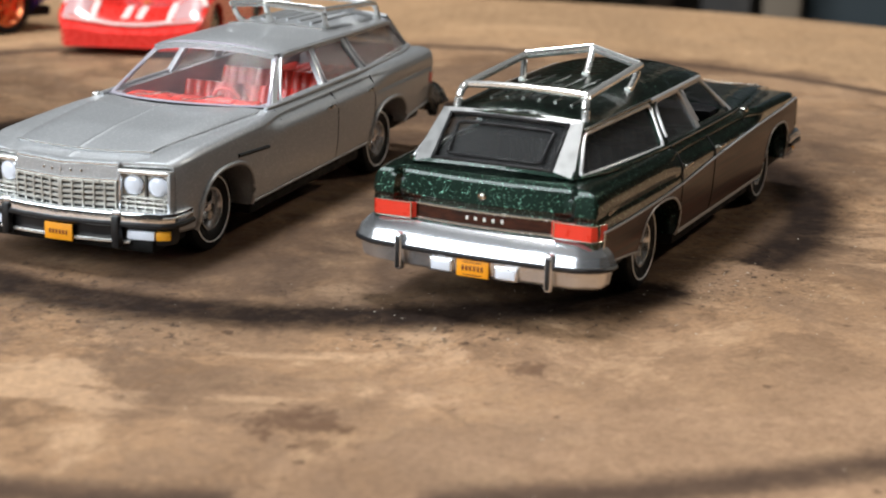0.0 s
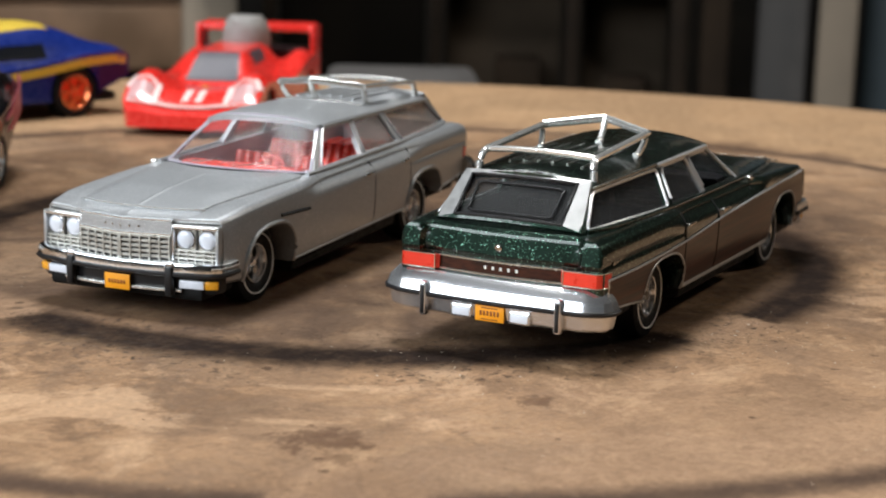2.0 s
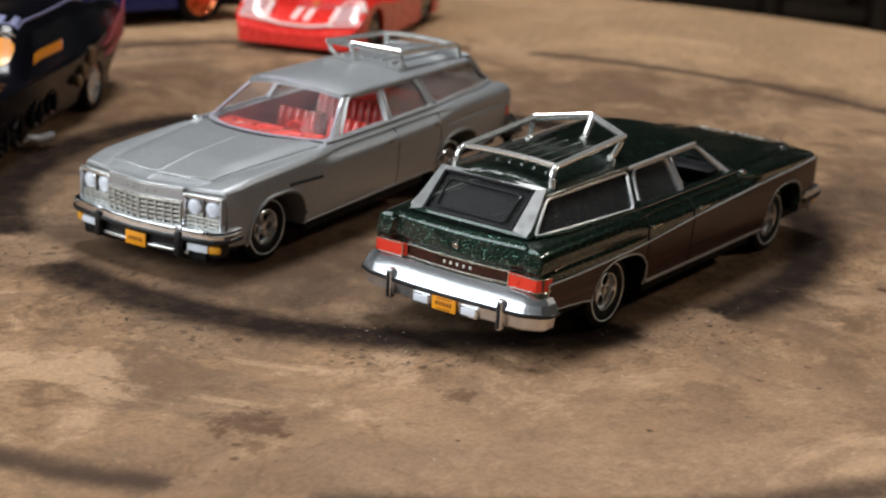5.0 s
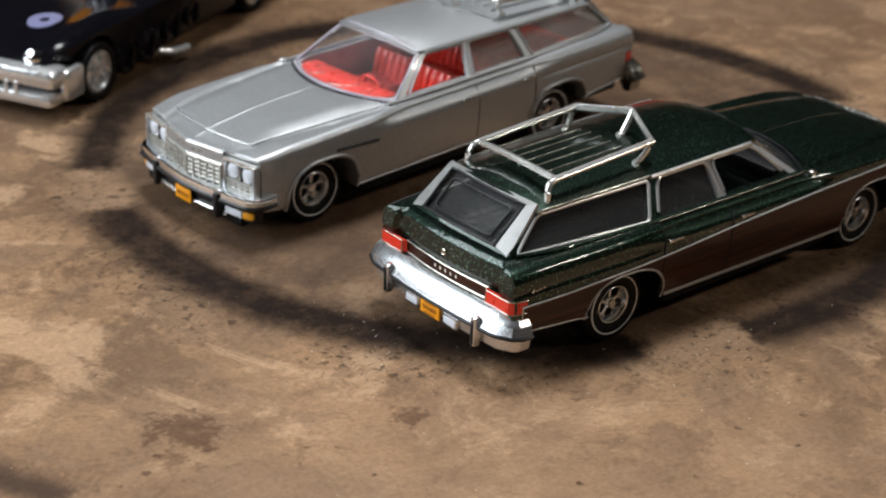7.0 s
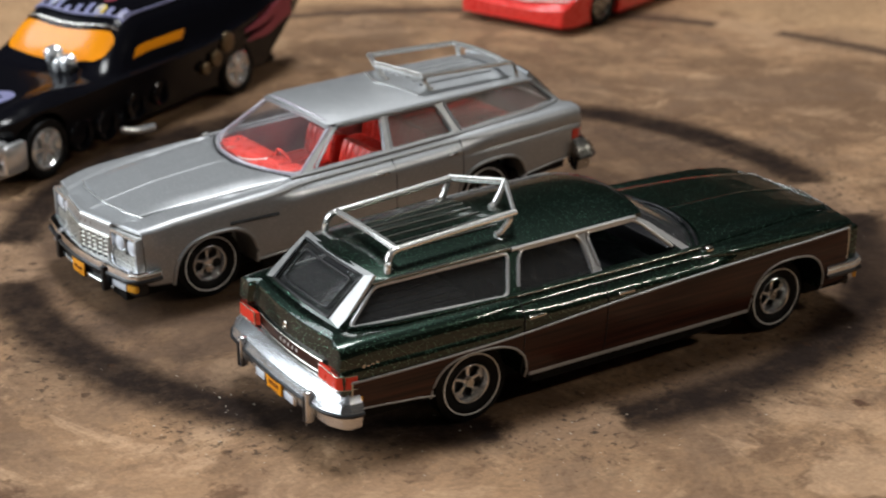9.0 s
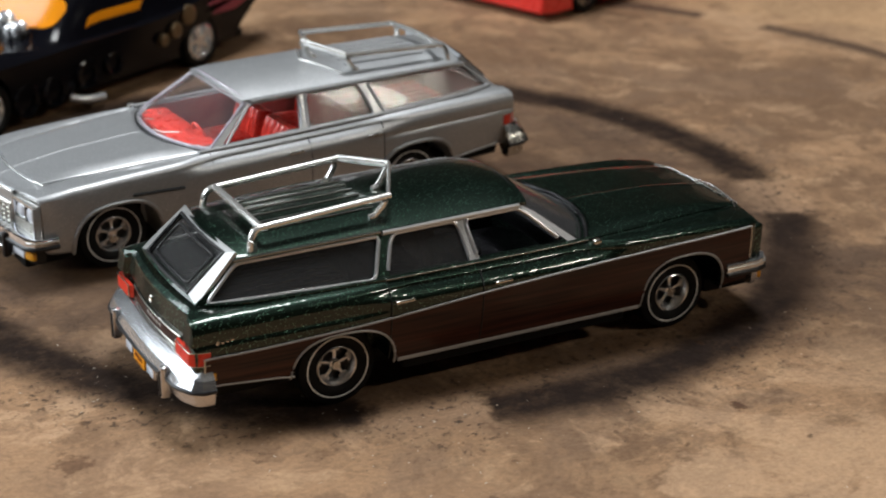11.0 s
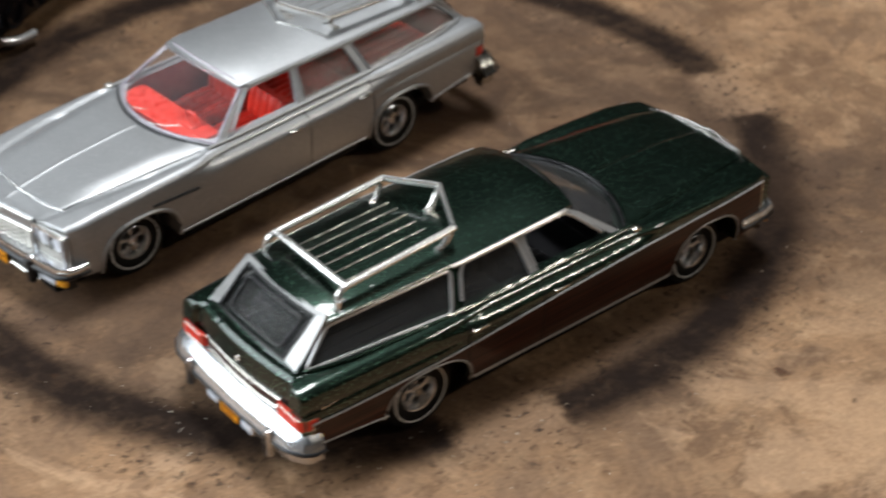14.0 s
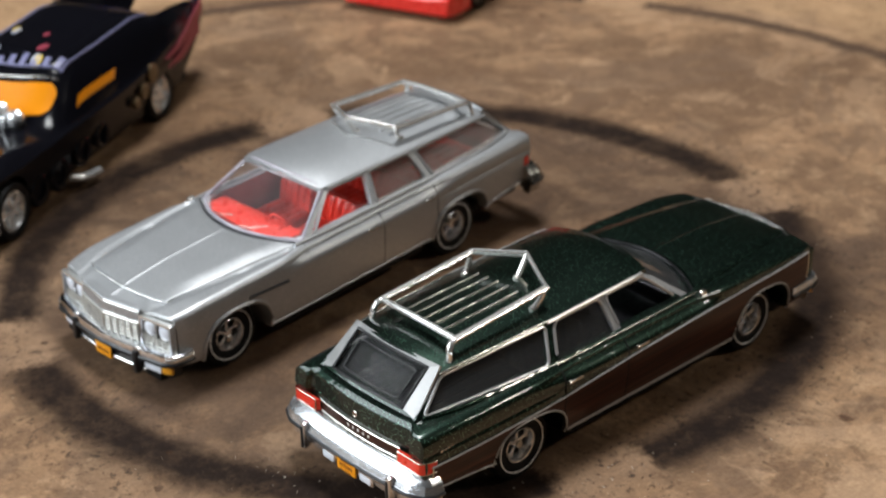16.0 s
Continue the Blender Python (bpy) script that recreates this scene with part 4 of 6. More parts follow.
    for x in [-37.6, -37.3, -36.8, -36, -34, -31, -28, -24, -20, -16, -12, -8, -4, -1.5, 0.5, 2.0, 3.0]:
        row = []
        for k in range(-12, 13):
            u = math.sin(k / 12 * math.pi / 2)
            e, z = roof_edge(x)
            yy = u * (e + 0.35)
            front = 1.2 * (1 - u * u) * smooth(-6, 3, x) - 0.3
            back = -0.6 * (1 - u * u) * smooth(-33, -37.6, x) + 0.6 * smooth(-33, -37.6, x) * u * u
            row.append((x + front + back, yy, roof_z(x, yy)))
        grid.append(row)
    sheet(bm, grid, 0.75, (0, 0, -1))
    part("roof", bm, paint, car)
    for s in (1, -1):
        bm = bmesh.new()
        pts = []
        for x in np.linspace(-18.4 if woody else -37.8, 1.4, 24):
            e, z = roof_edge(x)
            pts.append((x, s * (e + 0.48), z - 0.32))
        tube(bm, pts, 0.30 if woody else 0.24)
        part("drip_rail", bm, WINDOW_TRIM if woody else paint, car, "bright drip rail along the roof edge")
        if woody:
            bm = bmesh.new()
            tube(bm, [(x, s * (roof_edge(x)[0] + 0.42), roof_edge(x)[1] - 0.12) for x in np.linspace(-37.8, -18.6, 12)], 0.22)
            part("rear_drip_rail", bm, GLINT, car)
    # pillars
    for s in (1, -1):
        for nm, (b0, b1, t0, t1) in (("a_pillar", (9.3, 7.9, 2.0, 1.1)), ("b_pillar", (-5.7, -7.2, -6.7, -8.1)), ("c_pillar", (-18.7, -20.9, -16.8, -18.9)), ("d_pillar", (-42.2, -43.1, -37.2, -38.2))):
            bm = bmesh.new()
            sheet(bm, [[glass_point(b0 + (b1 - b0) * f, t0 + (t1 - t0) * f, g, s, 0.05) for g in np.linspace(0, 1.0, 7)] for f in (0, 0.5, 1)], 0.6, (0, -s, 0))
            part(nm, bm, TRIM if woody and nm in ("a_pillar", "b_pillar") else paint, car)
        for w, nm in zip(WINDOWS, ("front_door_window", "rear_door_window", "quarter_window")):
            (b0, b1), (t0, t1) = w
            bm = bmesh.new()
            sheet(bm, [[glass_point(b0 + (b1 - b0) * f, t0 + (t1 - t0) * f, g, s, -0.18) for g in np.linspace(0.0, 1.0, 5)] for f in np.linspace(0, 1, 9)], 0.25, (0, -s, 0))
            if nm != "front_door_window":
                part(nm, bm, pane, car).visible_shadow = False
            else:
                bm.free()
            bm = bmesh.new()
            if woody and nm != "quarter_window":
                tube(bm, pane_loop(w, s, 0.10)[4:-4], 0.25)
            else:
                tube(bm, pane_loop(w, s, 0.10, r=0.75), 0.25 if woody else 0.23, closed=True)
            part("window_trim", bm, WINDOW_TRIM if woody else paint, car, "bright surround of a side window" if woody else "")
    # windscreen
    bm = bmesh.new()
    grid = []
    for k in range(-8, 9):
        u = k / 8
        a = Vector((9.6 + 4.4 * (1 - abs(u) ** 2.0), 12.0 * u, 15.9 + 0.5 * (1 - u * u)))
        b = Vector((1.9 + 1.3 * (1 - u * u), 9.1 * u, 21.4 + 1.2 * (1 - abs(u) ** 2.4)))
        grid.append([a.lerp(b, f) for f in np.linspace(0, 1, 6)])
    sheet(bm, grid, 0.3, (-0.5, 0, -1))
    part("windscreen", bm, SCREEN if not woody else pane, car).visible_shadow = False
    bm = bmesh.new()
    rim = [g[0] for g in grid] + grid[-1][1:-1] + [g[-1] for g in reversed(grid)] + list(reversed(grid[0][1:-1]))
    tube(bm, rim, 0.17 if woody else 0.30, closed=True)
    part("windscreen_trim", bm, BLACK_PLASTIC if woody else MILKY, car, "thin black windscreen seal" if woody else "milky lilac edge of the windscreen plastic")
    # tailgate window in its broad silver frame
    bl, br, tl, tr = (-43.0, 9.7, 16.1), (-43.0, -9.7, 16.1), (-37.2, 8.5, 21.45), (-37.2, -8.5, 21.45)
    ibl, ibr, itl, itr = (-42.65, 7.1, 16.6), (-42.65, -7.1, 16.6), (-37.95, 7.1, 20.95), (-37.95, -7.1, 20.95)
    bow = -0.85

    def bowed(p):
        p = Vector(p)
        return Vector((p.x + bow * (1 - (p.y / 9.5) ** 2), p.y, p.z + 0.35 * (1 - (p.y / 9.5) ** 2)))

    for nm, q in (("tailgate_pillar", (bl, tl, itl, ibl)), ("tailgate_pillar", (br, ibr, itr, tr)), ("tailgate_header", (tl, tr, itr, itl)), ("tailgate_lower_frame", (bl, ibl, ibr, br))):
        bm = bmesh.new()
        sheet(bm, [[bowed(p) for p in row] for row in quad(*q, 8, 8)], 0.45, (0.75, 0, -0.7))
        part(nm, bm, FRAME if woody and nm != "tailgate_lower_frame" else paint, car, "broad silver frame round the tailgate window" if woody and nm != "tailgate_lower_frame" else "")
    bm = bmesh.new()
    sheet(bm, [[bowed(p) + Vector((0.45, 0, -0.3)) for p in row] for row in quad(ibl, itl, itr, ibr, 6, 8)], 0.25, (0.75, 0, -0.7))
    part("tailgate_window", bm, pane, car).visible_shadow = False
    bm = bmesh.new()
    tube(bm, [bowed(p) for row in ([Vector(ibl).lerp(Vector(ibr), f) for f in np.linspace(0, 1, 9)], [Vector(ibr).lerp(Vector(itr), f) for f in (0.3, 0.7)], [Vector(itr).lerp(Vector(itl), f) for f in np.linspace(0, 1, 9)], [Vector(itl).lerp(Vector(ibl), f) for f in (0.3, 0.7)]) for p in row], 0.22, closed=True)
    part("tailgate_seal", bm, BLACK_PLASTIC, car)
    bm = bmesh.new()
    inset = [Vector((-42.2, 5.6, 17.2)), Vector((-42.2, -5.6, 17.2)), Vector((-38.8, -5.8, 20.3)), Vector((-38.8, 5.8, 20.3))]
    tube(bm, [bowed(a.lerp(b, f)) + Vector((0.3, 0, -0.2)) for a, b in zip(inset, inset[1:] + inset[:1]) for f in np.linspace(0.06, 0.94, 7)], 0.17, closed=True)
    part("window_ridge", bm, BLACK_PLASTIC, car, "moulded ridge in the tailgate window")
    # tail: crease, emblem, panel, lamps
    for s in (1, -1):
        bm = bmesh.new()
        tube(bm, [(rear_x(z, 10.1) - 0.02, s * 10.15, z) for z in np.linspace(11.9, 14.5, 7)], 0.09)
        part("tailgate_gap", bm, SEAM, car)
    bm = bmesh.new()
    lathe(bm, [(0.46, 0.0), (0.50, 0.12), (0.40, 0.22), (0.30, 0.12), (0.15, 0.16), (0.01, 0.2)], seg=20)
    bmesh.ops.transform(bm, matrix=Matrix.Translation((rear_x(13.5, 0) + 0.0, 0, 13.5)) @ Matrix.Rotation(radians(90), 4, "Z"), verts=bm.verts)
    part("tail_emblem", bm, PALE_TRIM, car, "small round bright emblem")
    rows = [(rear_x(10.8, yy) - 0.16, yy) for yy in np.linspace(-8.3, 8.3, 13)]
    bm = bmesh.new()
    ribbon(bm, rows, 10.15, 11.6, 0.5, (1, 0, 0))
    part("tail_panel", bm, WOODGRAIN if woody else paint, car, "dark red-brown panel between the tail lamps" if woody else "")
    bm = bmesh.new()
    for z in (10.05, 11.7):
        tube(bm, [(px - 0.03, py, z) for px, py in rows], 0.16)
    part("tail_panel_moulding", bm, PALE_TRIM, car)
    for k in range(5):
        yy = 1.9 - 1.05 * k - 0.15
        bm = bmesh.new()
        box(bm, (rear_x(10.8, yy) - 0.17, yy, 10.9), (0.10, 0.30, 0.42), 0.03)
        part("tail_lettering_bar", bm, WHITE_INK, car)
    for s in (1, -1):
        bm = bmesh.new()
        path = [(-45.3, s * yy) for yy in np.linspace(8.6, 12.9, 6)] + [(-45.0, s * 13.30), (-44.2, s * 13.66), (-42.9, s * 13.84)]
        ribbon(bm, path, 10.05, 11.75, 0.7, (1, -s * 0.8, 0))
        lamp = part("tail_lamp", bm, RED_LENS, car, "red wrap-around tail lamp")
        bm = bmesh.new()
        for z in (10.02, 11.78):
            tube(bm, [(px - 0.02, py, z) for px, py in path], 0.08)
        tube(bm, [(path[0][0], path[0][1], z) for z in (10.0, 10.9, 11.8)], 0.09)
        part("lamp_surround", bm, PALE_TRIM, lamp)
    # rear bumper
    back = 0.0 if woody else 1.3
    RP = [(px - back * smooth(-42.0, -44.0, px), py) for px, py in REAR_PATH]
    bump = bmesh.new()
    sweep(bump, RP, [(-1.4, 9.75), (-0.5, 9.75), (-0.3, 9.65), (0.85, 8.55), (0.98, 8.35), (1.30, 7.55), (1.38, 7.4), (1.38, 6.85), (1.0, 6.65), (0.70, 5.1), (0.40, 4.8), (-0.6, 4.8), (-1.6, 6.0)])
    rb = part("rear_bumper", bump, SATIN if woody else DULL_CHROME, car, "satin silver wrap-around rear bumper", crease=0.4)
    bm = bmesh.new()
    tube(bm, [(px, py, 7.1) for px, py in shifted(RP, 1.38)], 0.28, flat=1.0)
    part("rub_strip", bm, BLACK_PLASTIC, rb, "black rubber strip")
    for s in (1, -1):
        bm = bmesh.new()
        box(bm, (-47.0 - back, s * 9.0, 6.6), (1.3, 1.05, 4.3), 0.4)
        g = part("bumper_guard", bm, SATIN if woody else DULL_CHROME, rb)
        bm = bmesh.new()
        box(bm, (-47.62 - back, s * 9.0, 6.5), (0.25, 0.5, 3.5), 0.1)
        part("guard_pad", bm, BLACK_PLASTIC, g, "black rubber pad")
        bm = bmesh.new()
        box(bm, (-46.85 - back, s * 3.9, 5.65), (0.5, 2.9, 1.55), 0.2)
        f = part("reversing_lamp_bezel", bm, SATIN if woody else DULL_CHROME, rb)
        bm = bmesh.new()
        box(bm, (-47.08 - back, s * 3.9, 5.65), (0.2, 2.3, 1.05), 0.15)
        part("reversing_lamp", bm, CLEAR_LENS, f, "milky white lamp")
    bm = bmesh.new()
    box(bm, (-47.05 - back, 0, 5.75), (0.3, 3.9, 1.95), 0.12)
    pl = part("rear_plate", bm, PLATE, rb, "orange number plate with dark marks")
    for k in range(6):
        bm = bmesh.new()
        box(bm, (-47.22 - back, 1.15 - 0.46 * k, 5.8), (0.08, 0.28, 0.6), 0.02)
        part("plate_bar", bm, PLATE_INK, pl)
    bm = bmesh.new()
    for zz in (5.05, 6.45):
        box(bm, (-47.21 - back, 0, zz), (0.06, 2.2, 0.12))
    part("plate_line", bm, PLATE_INK, pl)
    # nose: an arrow-shaped header over a barred grille, a square pod with two lamps each side
    NS = nose
    for s in (1, -1):
        gr = bmesh.new()
        path = [(39.75 + NS - 0.18 * yy, s * yy) for yy in np.linspace(0.0, 7.0, 5)]
        ribbon(gr, path, 8.5, 12.4, 0.4, (-1, 0, 0))
        grille = part("grille", gr, DARK_CELL, car, "grille of bright bars over dark gaps")
        for z in np.linspace(8.75, 12.05, 6):
            bm = bmesh.new()
            tube(bm, [(px + 0.16, py, z) for px, py in path], 0.22, flat=0.95)
            part("grille_bar", bm, GRILLE, grille)
        for yy in np.linspace(0.15, 6.9, 6):
            bm = bmesh.new()
            box(bm, (39.75 + NS - 0.18 * yy + 0.24, s * yy, 10.4), (0.42, 0.26, 3.6), 0.08)
            part("grille_upright", bm, GRILLE, grille)
        bm = bmesh.new()
        head = [(39.85 + NS - 0.18 * yy, s * yy) for yy in np.linspace(0.0, 7.1, 5)]
        sheet(bm, [[(px, py, 12.35), (px - 0.05, py, 14.0), (px - 0.35, py, 14.35), (px - 1.6, py, 14.45 + STANCE["lift"])] for px, py in head], 0.4, (-1, 0, -0.6))
        part("grille_header", bm, paint, car, "painted header above the grille")
        for z, r, dx in ((12.38, 0.14, 0.10), (14.2, 0.15, -0.12)):
            bm = bmesh.new()
            tube(bm, [(px + dx, py, z) for px, py in head], r)
            part("header_moulding", bm, RAIL, car, "bright edge of the header")
        pod = new("headlamp_pod")
        pod.empty_display_size = 0.003
        pod.parent = car
        tagged(pod, "bright square surround with two round headlamps")

        def put(c, size, bevel, name, material, label=""):
            bm = bmesh.new()
            px, py, pz = c
            box(bm, (38.05 + NS - 0.11 * (py - 8.8) + px, s * py, pz), size, bevel, Matrix.Rotation(radians(s * 6), 3, "Z"))
            return part(name, bm, material, pod, label)

        put((-0.85, 10.3, 11.25), (0.8, 6.5, 4.9), 0.2, "pod_back", GRILLE)
        put((-0.30, 10.3, 13.45), (1.3, 6.7, 0.62), 0.22, "pod_frame_top", RAIL if not woody else paint)
        put((-0.30, 10.3, 8.85), (1.3, 6.7, 0.35), 0.12, "pod_frame_foot", SATIN)
        for py, wd in ((7.15, 0.42), (13.45, 0.50)):
            put((-0.30, py, 11.2), (1.3, wd, 4.7), 0.16, "pod_frame_side", SATIN if not woody and py < 10 else paint)
        put((-0.35, 10.35, 11.8), (0.5, 0.3, 2.8), 0.08, "lamp_divider", DARK_CELL)
        for z in (9.3, 9.85, 10.35):
            put((-0.15, 10.3, z), (0.5, 6.0, 0.26), 0.08, "cell_bar", GRILLE)
        for k in range(5):
            put((-0.12, 7.9 + 1.2 * k, 9.6), (0.45, 0.24, 1.4), 0.06, "cell_upright", GRILLE)
        for py in (8.78, 11.9):
            bm = bmesh.new()
            lathe(bm, [(1.34, -0.45), (1.36, -0.02), (1.24, 0.06), (1.22, 0.0), (1.22, -0.45)], seg=30, closed=True)
            lm = Matrix.Translation((37.80 + NS - 0.11 * (py - 8.8), s * py, 11.82)) @ Matrix.Rotation(radians(-90 + s * 6), 4, "Z")
            bmesh.ops.transform(bm, matrix=lm, verts=bm.verts)
            part("lamp_ring", bm, SATIN, pod)
            bm = bmesh.new()
            lathe(bm, [(1.22, -0.4), (1.22, 0.0), (1.08, 0.2), (0.7, 0.35), (0.01, 0.42)], seg=30)
            bmesh.ops.transform(bm, matrix=lm, verts=bm.verts)
            part("headlamp", bm, CLEAR_LENS, pod, "round milky headlamp")
    for k in range(5):
        yy = 2.6 - 1.3 * k
        bm = bmesh.new()
        box(bm, (39.88 + NS - 0.18 * abs(yy), yy, 13.3), (0.10, 0.22, 0.34), 0.03)
        part("nose_lettering_bar", bm, DULL_CHROME, car)
    fbm = bmesh.new()
    FP = [(px + NS, py) for px, py in FRONT_PATH]
    if woody:
        FP[0], FP[-1] = (32.6, FP[0][1]), (32.6, FP[-1][1])
    sweep(fbm, FP, [(-0.6, 9.0), (0.70, 9.02), (0.92, 8.92), (1.0, 8.72), (1.0, 7.5), (0.7, 7.2), (-0.6, 7.2)][::-1])
    fb = part("front_bumper", fbm, SATIN if woody else CHROME, car, "chrome front bumper with black strip")
    bm = bmesh.new()
    tube(bm, [(px, py, 7.55) for px, py in shifted(FP, 0.98)], 0.36)
    part("rub_strip", bm, BLACK_PLASTIC, fb, "black rubber strip")
    bm = bmesh.new()
    tube(bm, [(px, py, 8.45) for px, py in shifted(FP[:4], 1.0)], 0.16)
    part("bumper_rib", bm, RAIL, fb, "bright rib at the bumper's end")
    bm = bmesh.new()
    tube(bm, [(px, py, 8.45) for px, py in shifted(FP[-4:], 1.0)], 0.16)
    part("bumper_rib", bm, RAIL, fb, "bright rib at the bumper's end")
    bm = bmesh.new()
    sweep(bm, shifted(FP[1:-1], -0.2), [(-0.6, 7.3), (0.3, 7.3), (0.4, 5.6), (0.1, 4.9), (-0.8, 4.9)][::-1])
    part("front_valance", bm, BLACK_PLASTIC if not woody else SATIN, fb)
    bm = bmesh.new()
    tube(bm, [(px, py, 5.30) for px, py in shifted(FP[4:-4], 0.40)], 0.26)
    part("valance_strip", bm, RAIL, fb, "thin bright strip")
    for s in (1, -1):
        bm = bmesh.new()
        box(bm, (40.0 + NS, s * 7.7, 6.6), (1.3, 1.15, 4.0), 0.4)
        part("bumper_guard", bm, BLACK_PLASTIC if not woody else SATIN, fb, "black bumper guard" if not woody else "")
        bm = bmesh.new()
        box(bm, (39.7 + NS, s * 7.7, 8.8), (1.3, 1.3, 0.9), 0.35)
        part("guard_cap", bm, SATIN, fb)
        bm = bmesh.new()
        box(bm, (38.95 + NS, s * 10.4, 6.15), (0.7, 3.6, 1.15), 0.25, Matrix.Rotation(radians(s * 7), 3, "Z"))
        part("parking_lamp", bm, CLEAR_LENS, fb, "milky white parking lamp")
        bm = bmesh.new()
        box(bm, (38.25 + NS, s * 13.0, 6.15), (0.8, 1.8, 1.15), 0.25, Matrix.Rotation(radians(s * 24), 3, "Z"))
        part("turn_signal", bm, AMBER, fb, "amber turn signal")
    bm = bmesh.new()
    box(bm, (40.6 + NS, 0, 5.9), (0.3, 3.9, 2.1), 0.12)
    pl = part("front_plate", bm, PLATE, fb, "orange number plate with dark marks")
    for k in range(6):
        bm = bmesh.new()
        box(bm, (40.77 + NS, 1.15 - 0.46 * k, 5.9), (0.08, 0.28, 0.55), 0.02)
        part("plate_bar", bm, PLATE_INK, pl)
    # inside
    bm = bmesh.new()
    box(bm, (-14, 0, 9.2), (54, 20.6, 1.0), 0.2)
    # black in the red cabin too, painting the shade behind the dashboard
    part("cabin_floor", bm, BLACK_INT, car)
    bm = bmesh.new()
    box(bm, (9.7, 0, 14.8), (5.6, 20.0, 2.6), 0.6)
    box(bm, (9.4, 4.6, 15.9), (1.6, 4.4, 1.0), 0.4)
    part("dashboard", bm, inside, car, "red dashboard" if not woody else "")
    bm = bmesh.new()
    ring = [(7.6 + 0.9 * math.sin(a), 4.8 + 2.0 * math.cos(a), 15.9 + 1.8 * math.sin(a)) for a in np.linspace(0, 2 * math.pi, 20, endpoint=False)]
    tube(bm, ring, 0.26, closed=True)
    tube(bm, [(7.6, 2.9, 15.9), (7.6, 6.7, 15.9)], 0.24)
    tube(bm, [(7.6, 4.8, 15.9), (9.4, 4.8, 15.4)], 0.35)
    part("steering_wheel", bm, inside, car)
    seat(car, inside, -1.4, 5.2, 8.4)
    seat(car, inside, -1.4, -5.2, 8.4)
    seat(car, inside, -13.0, 0, 19.5, "rear_bench")
    bm = bmesh.new()
    box(bm, (-29.5, 0, 11.6), (20, 19.0, 1.2), 0.3)
    for k in range(9):
        box(bm, (-29.5, -8 + 2 * k, 12.3), (19, 0.6, 0.35), 0.1)
    part("cargo_floor", bm, inside, car)
    # roof slats and rack
    for k in range(6):
        yy = -5.0 + 2.0 * k
        bm = bmesh.new()
        tube(bm, [(x, yy, roof_z(x, yy) + 0.10) for x in np.linspace(-32.2, -17.4, 9)], 0.19 if woody else 0.24, flat=0.9)
        part("roof_slat", bm, paint if not woody else GLINT, car, "thin raised strip on the roof" if woody else "")
    rack = new("roof_rack")
    rack.empty_display_size = 0.004
    rack.parent = car
    tagged(rack, "bright metal roof rack with an arrow-shaped front")
    RR, FR, AP = (-33.9, 7.5, 23.6), (-16.2, 7.5, 24.95), (-12.6, 0.0, 26.0)
    for s in (1, -1):
        bm = bmesh.new()
        line = [(FR[0], s * FR[1], FR[2]), (-25, s * 7.5, 24.3), (RR[0] - 0.4, s * RR[1], RR[2]), (RR[0] - 1.1, s * (RR[1] + 0.25), RR[2] - 0.9), (RR[0] - 1.3, s * (RR[1] + 0.4), RR[2] - 2.7)]
        tube(bm, eased(line, 1.0), 0.50, seg=10, flat=0.86)
        part("side_rail", bm, RAIL, rack)
        bm = bmesh.new()
        tube(bm, [(FR[0] - 0.2, s * FR[1], FR[2]), (AP[0], AP[1], AP[2])], 0.28, seg=10, flat=1.9)
        part("front_rail", bm, RAIL, rack, "flat bright bar of the arrow-shaped front")
        bm = bmesh.new()
        tube(bm, eased([(FR[0] - 0.5, s * FR[1], FR[2] - 0.2), (FR[0] - 0.7, s * (FR[1] - 0.1), FR[2] - 1.1), (FR[0] - 1.9, s * (FR[1] - 0.5), roof_z(-18.1, 7.0) + 0.1), (FR[0] - 2.6, s * (FR[1] - 0.6), roof_z(-18.8, 6.9))], 0.5), 0.42, seg=8)
        part("front_foot", bm, RAIL, rack)
    bm = bmesh.new()
    tube(bm, eased([(AP[0], 0, AP[2]), (AP[0] - 0.5, 0, AP[2] - 1.1), (AP[0] - 1.7, 0, roof_z(-14.3, 0) + 0.1), (AP[0] - 2.4, 0, roof_z(-15, 0))], 0.5), 0.46, seg=8)
    part("centre_foot", bm, RAIL, rack)
    bm = bmesh.new()
    tube(bm, [(RR[0] + 0.3, -RR[1], RR[2] + 0.05), (RR[0] + 0.1, -4, RR[2] + 0.3), (RR[0] + 0.05, 0, RR[2] + 0.38), (RR[0] + 0.1, 4, RR[2] + 0.3), (RR[0] + 0.3, RR[1], RR[2] + 0.05)], 0.52, seg=8, flat=0.8)
    part("rear_rail", bm, RAIL, rack)
    if not woody:
        bm = bmesh.new()
        tube(bm, [(-15.6, -7.6, roof_z(-15.6, 7.6) + 0.08), (-13.8, -3.8, roof_z(-13.8, 3.8) + 0.08), (-12.2, 0, roof_z(-12.2, 0) + 0.08), (-13.8, 3.8, roof_z(-13.8, 3.8) + 0.08), (-15.6, 7.6, roof_z(-15.6, 7.6) + 0.08)], 0.15)
        part("rack_base_strip", bm, RAIL, rack, "thin bright strip on the roof before the rack")
    STANCE["rake"] = 0.0
    return car


wagon("green_toy_station_wagon", "dark green metal-flake die-cast station wagon with woodgrain sides on the table", pose(0, 0, 0), GREEN, BLACK_INT, SMOKE, True, 0.0, 0.35, 38.8, 1.2)
wagon("silver_toy_station_wagon", "silver grey die-cast station wagon with a red interior on the table", pose(-0.01262, 0.05446, 0, 0, 0, 184.1), SILVER, RED_INT, HAZY, False, -0.035, 0.0, 36.1, 0.0)


